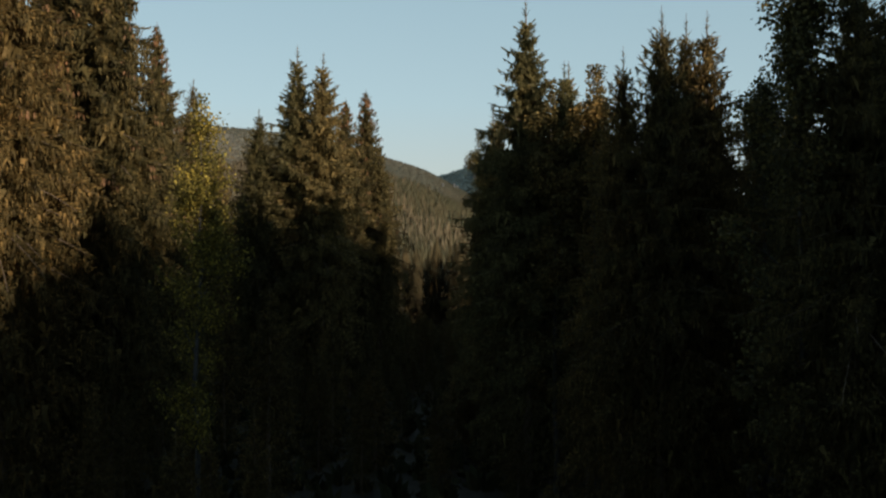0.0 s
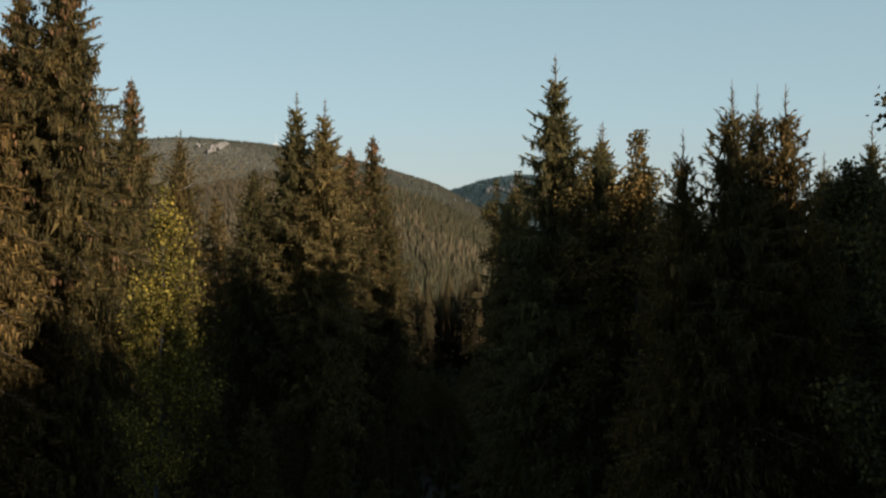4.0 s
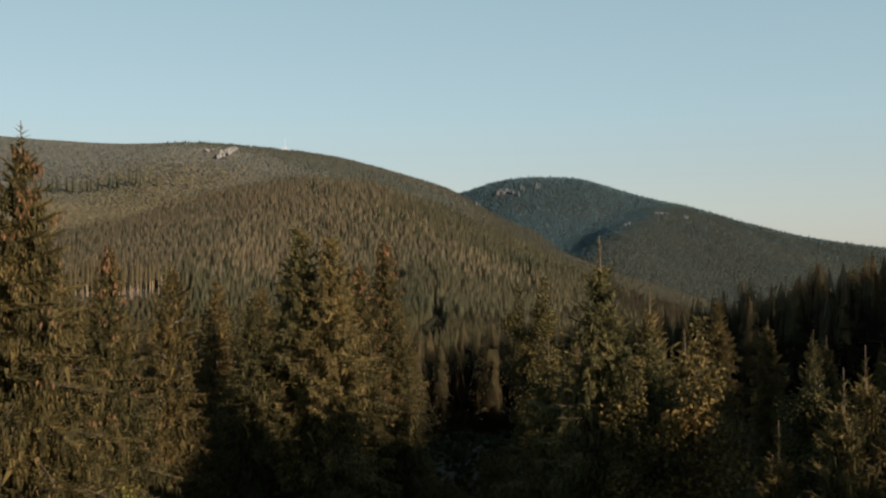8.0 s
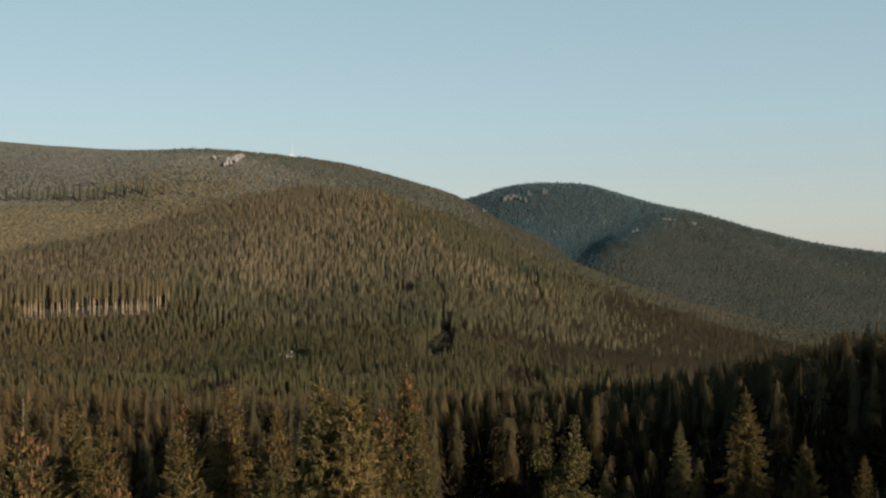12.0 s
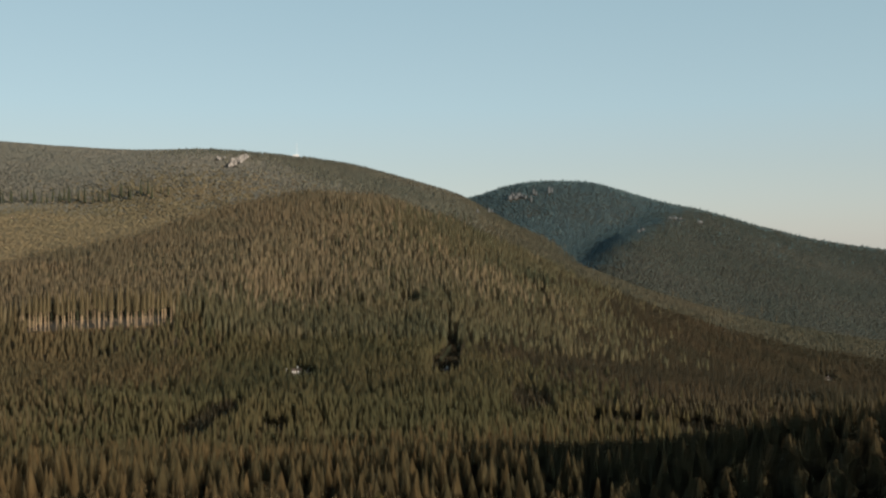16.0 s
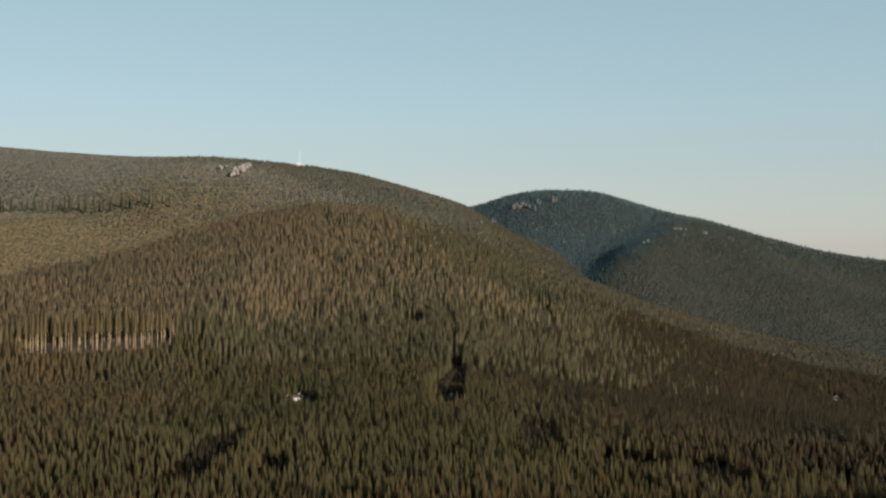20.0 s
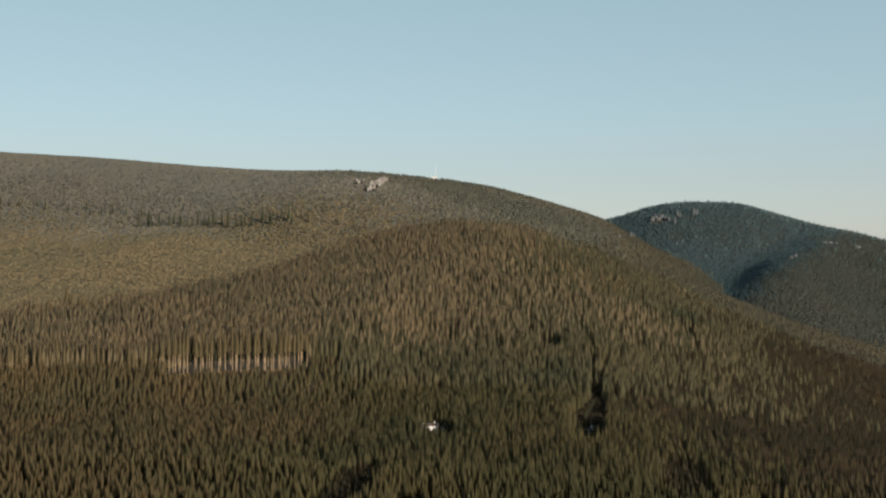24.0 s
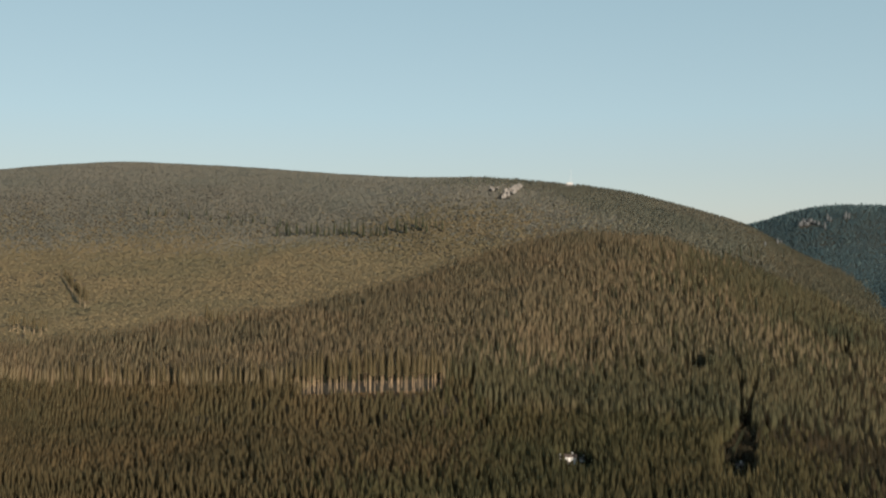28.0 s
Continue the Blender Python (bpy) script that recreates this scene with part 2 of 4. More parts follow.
def soft_crest(x, xs, zs):
    return (np.interp(x - 30, xs, zs) + 2 * np.interp(x, xs, zs) + np.interp(x + 30, xs, zs)) / 4


def wood_edge(x):
    """Where the old wood ends above the plantation."""
    return 681 + 0.33 * (np.clip(x, -300, -150) + 230)


def gully_bed(x, y):
    """How far to the right of the mountain's gully a place lies."""
    return x - 123 - 0.45 * (y - 1500)


def forms(x, y):
    """Heights of valley with round wooded hill and plateau, of the long ridge, and of the further mountain."""
    x, y = np.asarray(x, float), np.asarray(y, float)
    low = -1 - 36 * ease(110, 440, y) + 14 * ease(14, 85, x) * (1 - ease(150, 350, y)) + 2 * ease(-8, -60, x) * (1 - ease(110, 300, y))
    low = low - 78 * ease(-60, 460, x) * ease(450, 950, y) + 1.6 * swell(x, y, 160) * ease(60, 300, y)
    low = low + 19 * ease(-42, 8, y - wood_edge(x)) * ease(-110, -190, x) * (1 - ease(800, 1020, y))
    dx, dy = x + 130, y - 1150
    hill = 125 * np.exp(-0.5 * (dx / np.where(dx > 0, 172, 185)) ** 2 - 0.5 * (dy / np.where(dy > 0, 260, 210)) ** 2)
    plateau = 0.174 * np.clip(y - 650, 0, 900) * ease(-170, -570, x)
    low = low + hill + plateau
    back = y - 1300
    spur = soft_crest(x, SPUR_X, SPUR_Z) - np.where(back < 0, -0.18 * back, 0.2 * back)
    over = np.maximum(low, spur)
    low = over + 8 * np.log(np.exp((low - over) / 8) + np.exp((spur - over) / 8))
    d = y - (1700 + 200 * ease(-300, -650, x))
    ridge = soft_crest(x, CREST_X, CREST_Z) - 4.5 - np.where(d < 0, 0.08 * -d + 0.0004 * d * d, 0.06 * d + 0.0003 * d * d) + 5 * swell(x, y, 420) * ease(0, -300, d)
    e = y - 2060
    bed = gully_bed(x, y)
    gully = (31 * np.exp(-(bed / np.where(bed > 0, 80, 220)) ** 2) - 8 * np.exp(-((bed - 110) / 55) ** 2)) * ease(2070, 1820, y)
    mount = soft_crest(x, MOUNT_X, MOUNT_Z) - 7 - np.where(e < 0, 0.22 * -e + 0.00008 * e * e, 0.2 * e) - gully + 6 * swell(x, y, 300) * ease(0, -250, e)
    return low, ridge, mount


def height(x, y):
    """Height of the ground, with soft joins between the forms."""
    low, ridge, mount = forms(x, y)
    k = 9.0
    top = np.maximum(np.maximum(low, ridge), mount)
    z = top + k * np.log(np.exp((low - top) / k) + np.exp((ridge - top) / k) + np.exp((mount - top) / k))
    return np.where(np.asarray(y) > 2400, np.maximum(z, -70), z)


def stretched(near, far, step, grow):
    """Grid lines that lie wider apart the farther they are from zero."""
    out, v = [0.0], step
    while out[-1] < far:
        out.append(out[-1] + v)
        v = v * grow if out[-1] > near else v
    return np.array(out)


def from_arrays(name, verts, faces, mat, parent=None, smooth=False):
    """A mesh object from arrays; the faces all have the same number of corners."""
    me = bpy.data.meshes.new(name)
    verts, faces = np.ascontiguousarray(verts, np.float32), np.ascontiguousarray(faces, np.int32)
    n = faces.shape[1]
    me.vertices.add(len(verts))
    me.vertices.foreach_set("co", verts.ravel())
    me.loops.add(faces.size)
    me.loops.foreach_set("vertex_index", faces.ravel())
    me.polygons.add(len(faces))
    me.polygons.foreach_set("loop_start", np.arange(0, faces.size, n, dtype=np.int32))
    if smooth:
        me.polygons.foreach_set("use_smooth", np.ones(len(faces), bool))
    me.update(calc_edges=True)
    me.materials.append(mat)
    ob = new(name, me)
    ob.parent = parent
    return ob


def sheet(xs, ys, lift=0.0):
    gx, gy = np.meshgrid(xs, ys)
    verts = np.stack([gx, gy, height(gx, gy) + lift], -1).reshape(-1, 3)
    i = np.arange(len(xs) * len(ys)).reshape(len(ys), len(xs))
    return verts, np.stack([i[:-1, :-1], i[:-1, 1:], i[1:, 1:], i[1:, :-1]], -1).reshape(-1, 4)


half = stretched(120, 4900, 6, 1.03)
xs = np.concatenate([-half[:0:-1], half])
ys = np.concatenate([-stretched(20, 4900, 12, 1.2)[:0:-1], np.arange(0, 240, 6.0), np.arange(240, 2500, 15.0), np.geomspace(2500, 4900, 20)])
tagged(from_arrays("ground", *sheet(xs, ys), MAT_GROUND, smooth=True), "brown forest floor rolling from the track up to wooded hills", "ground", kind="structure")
v, f = sheet(np.linspace(-1.1, 1.1, 9), np.arange(-30, 52, 2.0), 0.05)
v[:, 0] += 1.2 + 1.6 * np.sin(v[:, 1] / 38.0)
v[:, 2] = height(v[:, 0], v[:, 1]) + 0.06
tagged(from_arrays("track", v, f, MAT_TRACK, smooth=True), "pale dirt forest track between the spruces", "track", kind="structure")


def tube(points, radii, sides=7):
    """Verts and triangles of a round tapering tube along points."""
    points = np.asarray(points, float)
    ring = np.arange(sides) / sides * 2 * np.pi
    way = np.gradient(points, axis=0)
    way /= np.linalg.norm(way, axis=1)[:, None] + 1e-9
    side = np.cross(way, np.where(np.abs(way[:, 2:]) > 0.9, (1.0, 0, 0), (0, 0, 1.0)))
    side /= np.linalg.norm(side, axis=1)[:, None] + 1e-9
    up = np.cross(way, side)
    v = (points[:, None] + np.asarray(radii)[:, None, None] * (np.cos(ring)[None, :, None] * side[:, None] + np.sin(ring)[None, :, None] * up[:, None])).reshape(-1, 3)
    f = []
    for i in range(len(points) - 1):
        for j in range(sides):
            a, b = i * sides + j, i * sides + (j + 1) % sides
            f += [(a, b, a + sides), (b, b + sides, a + sides)]
    return v, np.array(f)


def joined(pieces):
    vs, fs, n = [], [], 0
    for v, f in pieces:
        vs.append(v)
        fs.append(f + n)
        n += len(v)
    return np.concatenate(vs), np.concatenate(fs)


def sprays(base, way, length, width, rng, single=False):
    """Leaf-shaped double triangles: from each base along way, with a random turn about it."""
    n = len(base)
    way = way / (np.linalg.norm(way, axis=1)[:, None] + 1e-9)
    r = rng.normal(0, 1, (n, 3))
    side = np.cross(way, r)
    side /= np.linalg.norm(side, axis=1)[:, None] + 1e-9
    if single:
        v = np.stack([base + side * width[:, None] / 2, base + way * length[:, None], base - side * width[:, None] / 2], 1).reshape(-1, 3)
        return v, np.arange(n * 3).reshape(-1, 3)
    mid = base + way * (length * rng.uniform(0.35, 0.6, n))[:, None]
    v = np.stack([base, mid + side * width[:, None] / 2, base + way * length[:, None], mid - side * width[:, None] / 2], 1).reshape(-1, 3)
    i = np.arange(n)[:, None] * 4
    f = np.concatenate([i + [0, 1, 2], i + [0, 2, 3]], 1).reshape(-1, 3)
    return v, f


# ---- woods far and near, as stuff ----
def jagged_spruce(tiers, k, seed, bare=0.0, slim=0.6):
    """A spruce one metre high and of radius one, as one jagged skin: outer and inner rings in turn."""
    rng = np.random.RandomState(seed)
    rings = []
    for i in range(tiers):
        top, bottom = 1 - (i + 0.15) / tiers, 1 - (i + 1.25) / tiers
        r = ((i + 1.0) / tiers) ** slim
        for z, rad, turn in ((top, 0.45 * r * (i > 0) + 0.06, 0.0), (bottom, r, 0.5)):
            a = (np.arange(k) + turn + rng.uniform(-0.25, 0.25, k)) / k * 2 * np.pi + i * 1.3
            q = rad * rng.uniform(0.72, 1.2, k)
            zz = bare + (1 - bare) * (np.clip(z, 0.0, 1) + rng.uniform(-0.035, 0.035, k))
            rings.append(np.stack([q * np.cos(a), q * np.sin(a), np.maximum(zz, 0)], -1))
    verts = np.concatenate([[(0, 0, 1.0)]] + rings)
    faces = [(0, 1 + j, 1 + (j + 1) % k) for j in range(k)]
    for n in range(len(rings) - 1):
        a, b = 1 + n * k, 1 + (n + 1) * k
        for j in range(k):
            j2 = (j + 1) % k
            faces += [(a + j, b + j, a + j2), (a + j2, b + j, b + j2)]
    return verts, np.array(faces)


def scatter(name, shapes, x, y, tall, wide, mat, label, category, rng, sink=0.4, smooth=False):
    """One mesh of many trees, each turned, stretched and leaning a little."""
    if not len(x):
        return None
    z = height(x, y) - sink
    pick = rng.randint(0, len(shapes), len(x))
    allv, allf, base = [], [], 0
    for s, (sv, sf) in enumerate(shapes):
        m = np.where(pick == s)[0]
        if not len(m):
            continue
        a = rng.uniform(0, 6.283, len(m))
        c, sn = np.cos(a)[:, None], np.sin(a)[:, None]
        lean = rng.normal(0, 0.02, (len(m), 2))
        h = tall[m][:, None]
        px = (sv[:, 0] * c - sv[:, 1] * sn) * wide[m][:, None] + x[m][:, None] + sv[:, 2] * h * lean[:, :1]
        py = (sv[:, 0] * sn + sv[:, 1] * c) * wide[m][:, None] + y[m][:, None] + sv[:, 2] * h * lean[:, 1:]
        pz = sv[:, 2] * h + z[m][:, None]
        allv.append(np.stack([px, py, pz], -1).reshape(-1, 3))
        allf.append((sf[None] + base + np.arange(len(m))[:, None, None] * len(sv)).reshape(-1, 3))
        base += len(m) * len(sv)
    return tagged(from_arrays(name, np.concatenate(allv), np.concatenate(allf), mat, smooth=smooth), label, category, kind="stuff")


def stand(rng, x0, x1, y0, y1, gap, jitter=0.42):
    """Places of trees on a loose grid."""
    gx, gy = np.meshgrid(np.arange(x0, x1, gap), np.arange(y0, y1, gap))
    gx = gx + (np.arange(gx.shape[0]) % 2)[:, None] * gap / 2
    return (gx + rng.uniform(-jitter, jitter, gx.shape) * gap).ravel(), (gy + rng.uniform(-jitter, jitter, gy.shape) * gap).ravel()


def near_line(x, y, ax, ay, bx, by):
    """Distance from the line between two places."""
    t = np.clip(((x - ax) * (bx - ax) + (y - ay) * (by - ay)) / ((bx - ax) ** 2 + (by - ay) ** 2), 0, 1)
    return np.hypot(x - ax - t * (bx - ax), y - ay - t * (by - ay))


# cliffs of the far mountain: place, half width and half height
CLIFFS = (
    (104, 1954, 4, 5), (110, 1960, 3.5, 6), (114, 1952, 5, 4), (121, 1957, 4, 5.5), (127, 1952, 3, 3.5), (133, 1945, 2.2, 4), (118, 1966, 3, 4),
    (150, 1968, 1.8, 7), (154, 1960, 1.5, 5), (180, 1972, 2.4, 8), (186, 1975, 1.6, 6), (142, 1925, 1.6, 7), (54, 1668, 1.6, 5), (33, 1557, 1.4, 4), (60, 1690, 1.3, 5),
    (388, 1868, 4, 2.5), (398, 1872, 5, 2.5), (410, 1878, 3, 2), (446, 1885, 5, 2.5), (300, 1690, 2.5, 3), (312, 1720, 3, 3),
)


def clearing(x, y):
    """True where no tree stands: lanes, glades, house plots, the bare strip before the tall trunks."""
    c = near_line(x, y, -9, 636, -4, 700) < 11.5 - 8 * ease(640, 695, y)
    c |= near_line(x, y, -4, 690, 6, 812) < 1.9
    c |= near_line(x, y, -6, 690, -6, 795) < 1.5
    c |= near_line(x, y, -328, 1490, -326, 1602) < 9.5
    c |= near_line(x, y, -357, 1540, -354, 1566) < 6
    for cx, cy, size, _ in CLIFFS:
        c |= np.hypot(x - cx, (y - cy + 7) / 2) < size + 0.5
    c |= near_line(x, y, 32, 484, 35, 530) < 9.5
    c |= near_line(x, y, -106, 400, -109, 505) < 8.5
    c |= near_line(x, y, -74, 412, -77, 445) < 5.5
    c |= near_line(x, y, 62, 456, 104, 415) < 9
    c |= near_line(x, y, 96, 440, 91, 404) < 10
    c |= near_line(x, y, 74, 940, 76, 968) < 8
    c |= near_line(x, y, -38, 805, -38, 822) < 7
    c |= near_line(x, y, -96, 606, -96, 613) < 4.2
    c |= near_line(x, y, -263, 1672, -263, 1702) < 12
    c |= near_line(x, y, 376, 1050, 376, 1070) < 14
    c |= near_line(x, y, 391, 990, 392, 1012) < 8
    c |= (np.abs(y - wood_edge(x) + 3.5) < 4.5) & (np.abs(x + 235) < 40)
    return c


def stunting(x, y):
    """Share of the full height that the trees reach: low growth before the cottages."""
    return 1 - 0.4 * ((x > -4) & (x < 34) & (y < 152)) - 0.6 * ((near_line(x, y, -85, 586, -95, 607) < 8.5) | (near_line(x, y, -9, 590, -8, 622) < 9))


def sector(x, y, left=-0.86, right=0.47, apron=25):
    """The part of the land that lies open ahead of the track."""
    return (x > left * (y + apron)) & (x < right * (y + apron))


rng = np.random.RandomState(11)


def ragged_spruce(seed):
    """A spruce for the nearer wood: a jagged core set about with boughs."""
    rng = np.random.RandomState(seed)
    v, f = jagged_spruce(6, 6, seed)
    n = 150
    u = rng.uniform(0.05, 0.97, n) ** 0.8
    a, r = rng.uniform(0, 6.283, n), 0.75 * (1 - u) ** 0.7
    base = np.stack([r * np.cos(a), r * np.sin(a), u], -1)
    way = np.stack([np.cos(a), np.sin(a), rng.uniform(-0.12, 0.0, n)], -1)
    side = np.stack([-np.sin(a), np.cos(a), 0 * a], -1)
    L, w = rng.uniform(0.16, 0.38, n) * (0.45 + 0.55 * (1 - u)), rng.uniform(0.05, 0.11, n) * (0.5 + 0.5 * (1 - u))
    mid = base + way * (L * 0.5)[:, None]
    q = np.stack([base, mid + side * w[:, None], base + way * L[:, None] - np.array([0, 0, 0.02]), mid - side * w[:, None]], 1).reshape(-1, 3)
    i = np.arange(n)[:, None] * 4
    return joined([(v * (0.66, 0.66, 0.98), f), (q, np.concatenate([i + [0, 1, 2], i + [0, 2, 3]], 1).reshape(-1, 3))])


def spire(k, seed):
    """A spruce of a closed wood seen from afar: only its steep top stands out of the canopy."""
    rng = np.random.RandomState(seed)
    rings = []
    for z, r in ((0.66, 0.50), (0.08, 1.0)):
        a = (np.arange(k) + rng.uniform(-0.3, 0.3, k)) / k * 6.283
        q = r * rng.uniform(0.75, 1.25, k)
        rings.append(np.stack([q * np.cos(a), q * np.sin(a), z + rng.uniform(-0.07, 0.07, k)], -1))
    verts = np.concatenate([[(0, 0, 1.0)]] + rings)
    faces = [(0, 1 + j, 1 + (j + 1) % k) for j in range(k)]
    for j in range(k):
        a, b, j2 = 1, 1 + k, (j + 1) % k
        faces += [(a + j, b + j, a + j2), (a + j2, b + j, b + j2)]
    return verts, np.array(faces)


def treetop(seed):
    """The least of a tree in a distant canopy: a steep uneven pyramid."""
    rng = np.random.RandomState(seed)
    a = (np.arange(3) + rng.uniform(-0.3, 0.3, 3)) / 3 * 6.283
    q = rng.uniform(0.75, 1.25, 3)
    verts = np.concatenate([[(rng.uniform(-0.2, 0.2), rng.uniform(-0.2, 0.2), 1.0)], np.stack([q * np.cos(a), q * np.sin(a), rng.uniform(0, 0.12, 3)], -1)])
    return verts, np.array([(0, 1, 2), (0, 2, 3), (0, 3, 1)])


def tuft(seed):
    """A low bush: sprigs fanning out from the ground."""
    rng = np.random.RandomState(seed)
    n = 16
    a = rng.uniform(0, 6.283, n)
    way = np.stack([np.cos(a) * rng.uniform(0.3, 1, n), np.sin(a) * rng.uniform(0.3, 1, n), rng.uniform(0.5, 1.1, n)], -1)
    return sprays(np.stack([0.2 * np.cos(a), 0.2 * np.sin(a), 0 * a], -1), way, rng.uniform(0.6, 1.2, n), rng.uniform(0.3, 0.6, n), rng)


tufts = [tuft(200 + s) for s in range(5)]
ragged = [ragged_spruce(100 + s) for s in range(6)]
middle = [jagged_spruce(4, 5, 20 + s) for s in range(5)]
blunt = [jagged_spruce(5, 6, 120 + s, slim=0.28) for s in range(5)]
coarse = [jagged_spruce(3, 4, 40 + s, slim=0.5) for s in range(5)]
spires = [spire(4, 80 + s) for s in range(6)]
treetops = [treetop(70 + s) for s in range(8)]
spires_far = [spire(3, 90 + s) for s in range(6)]


def grow(name, shapes, x, y, lo, hi, slender, mat, label, smooth=False):
    sink = 0.4 if hi > 6 else -0.7      # low far canopies stand clear of the ground
    keep = ~clearing(x, y) & sector(x, y) & (rng.uniform(0, 1, len(x)) > 0.04)
    x, y = x[keep], y[keep]
    tall = stunting(x, y) * rng.uniform(lo, hi, len(x)) * (1 + 0.12 * swell(x * 3, y * 3, 160))
    wide = tall * slender * rng.uniform(0.8, 1.25, len(x)) + 0.4
    return scatter(name, shapes, x, y, tall, wide, mat, label, "woods", rng, sink, smooth=smooth)


x, y = stand(rng, -170, 150, 112, 420, 3.7)
k = ~((x > -16) & (x < 50) & (y < 135)) & ~((x > -4) & (x < 17) & (y < 160))
near = y < 165
grow("spruce_wood", ragged, x[k & near], y[k & near], 13, 18, 0.18, MAT_WOODS_NEAR, "dense spruce wood with lit crowns below the track")
beyond = y > 290
grow("valley_spruce_wood", middle, x[~near & ~beyond], y[~near & ~beyond], 13, 16.5, 0.135, MAT_WOODS_NEAR, "dense spruce wood on the valley floor", True)
green = beyond & (y + rng.normal(0, 38, len(y)) > 355)
beyond &= ~green
grow("valley_floor_wood", coarse, x[beyond], y[beyond], 12.5, 15.5, 0.135, MAT_WOODS_NEAR, "brownish spruce wood farther out on the valley floor", True)
grow("green_valley_wood", coarse, x[green], y[green], 11.5, 15, 0.12, MAT_WOODS_YOUNG, "olive spruce wood mixed into the valley floor", True)
x, y = stand(rng, -640, 280, 330, 712, 3.3)
k = ((y < wood_edge(x) - 4 + 11 * (np.abs(x + 235) > 42)) | (x > -170)) & ((y < 692) | (x < -170)) & ((y > 420) | (x < -170) | (x > 150))
low = (y > 560) & (x < -150)
front = y < 500
flank = k & (x + 0.25 * (y - 500) + rng.normal(0, 22, len(x)) + 20 * swell(x, y, 120) > 62)
k &= ~flank
rust = k & (x + rng.normal(0, 20, len(x)) + 25 * swell(x, y, 140) < -165)
k &= ~rust
grow("young_spruce_wood", coarse, x[k & ~low & front], y[k & ~low & front], 11, 14.5, 0.12, MAT_WOODS_YOUNG, "even young spruce plantation, dark green and olive", True)
grow("even_spruce_wood", spires, x[k & ~low & ~front], y[k & ~low & ~front], 11, 14.5, 0.12, MAT_WOODS_YOUNG, "even spruce plantation on the valley floor", True)
grow("spruce_plantation", spires, x[k & low], y[k & low], 8.5, 11.5, 0.15, MAT_WOODS_YOUNG, "low young spruce plantation below the tall trunks", True)
grow("brown_spruce_wood", coarse, x[rust & front], y[rust & front], 11, 14.5, 0.12, MAT_WOODS_BROWN, "brownish spruce wood beside the plantation", True)
grow("brown_plantation", spires, x[rust & ~front], y[rust & ~front], 9, 12, 0.14, MAT_WOODS_BROWN, "low brownish spruce plantation below the tall trunks", True)
grow("valley_mixed_stand", coarse, x[flank & front], y[flank & front], 10, 14.5, 0.15, MAT_WOODS_FLANK, "brownish mixed wood on the valley floor", True)
grow("flank_mixed_stand", treetops, x[flank & ~front], y[flank & ~front], 9, 13, 0.2, MAT_WOODS_SLOPE, "brownish mixed wood at the foot of the hill", True)
# low growth added over the gap floors to give them their shaded tone
x, y = stand(rng, -170, 140, 385, 980, 2.4)
k = clearing(x, y) & (np.hypot(x + 96, y - 613) > 5) & (np.hypot(x + 8, y - 628) > 5)
scatter("gap_thicket", spires_far, x[k], y[k], rng.uniform(6.5, 9.0, k.sum()) - 2.5 * (y[k] > 545), rng.uniform(1.0, 1.6, k.sum()), MAT_WOODS_FLANK, "low thicket added to darken the shaded gaps of the wood", "thicket", rng, 0.2, True)
HILL_EDGE_X, HILL_EDGE_Y = (-720, -548, -469, -406, -345, -281, -248, -205), (620, 726, 777, 850, 951, 1040, 1080, 1180)
x, y = stand(rng, -720, 500, 658, 1180, 3.3)
drift = rng.normal(0, 45, len(x)) + 70 * swell(x, y, 300)
behind = (x < -205) & (y > np.interp(x, HILL_EDGE_X, HILL_EDGE_Y) + rng.normal(0, 7, len(x)))
old = ((x + 1.6 * drift < -70) & (y + 0.9 * drift > 775)) | ((x < -192 + 0.2 * drift) & (y < 800))
k = ~((y > 1120) & (np.abs(x + 130) < 110)) & np.where(x < -170, y > wood_edge(x) + np.where(np.abs(x + 235) < 42, 34, 9), y > 692)
grow("old_spruce_wood", spires, x[k & old & ~behind], y[k & old & ~behind], 15.5, 20, 0.10, MAT_WOODS_OLD, "tall old spruce wood on the round hill", True)
flank = k & ~old & ~behind & (x + rng.normal(0, 60, len(x)) + 28 * swell(x, y, 160) > 30 + 0.12 * (y - 692))
grow("hill_mixed_wood", treetops, x[flank], y[flank], 9, 13, 0.21, MAT_WOODS_SLOPE, "brownish mixed wood on the falling flank of the hill", True)
rest = k & ~old & ~behind & ~flank
grow("hill_spruce_wood", spires, x[rest], y[rest], 13, 18, 0.11, MAT_WOODS_HILL, "olive spruce wood on the flank of the hill", True)
k = k & behind
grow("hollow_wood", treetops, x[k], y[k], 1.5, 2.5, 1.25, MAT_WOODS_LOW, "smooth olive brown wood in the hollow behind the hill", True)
x, y = stand(rng, -1450, 800, 1178, 1720, 3.5)
low_z, ridge_z, mount_z = forms(x, y)
k = mount_z + rng.normal(0, 4, len(x)) > np.maximum(low_z, ridge_z)
brown = ~k & (x < -110 - 235 * ease(1400, 1640, y) + 60 * swell(x, y, 200) + rng.normal(0, 85, len(x)))
low_part = brown & (y < 1385 + 40 * swell(x, y, 250) + rng.normal(0, 70, len(x)))
brown &= ~low_part
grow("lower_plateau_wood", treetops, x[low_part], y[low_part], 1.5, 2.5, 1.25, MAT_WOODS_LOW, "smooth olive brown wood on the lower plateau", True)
grow("plateau_wood", treetops, x[brown], y[brown], 1.5, 2.5, 1.25, MAT_WOODS_RIDGE_HAZE, "brownish wood over plateau and ridge slope, haze grey in its colour", True)
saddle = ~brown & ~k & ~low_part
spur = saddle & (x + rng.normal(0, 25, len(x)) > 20)
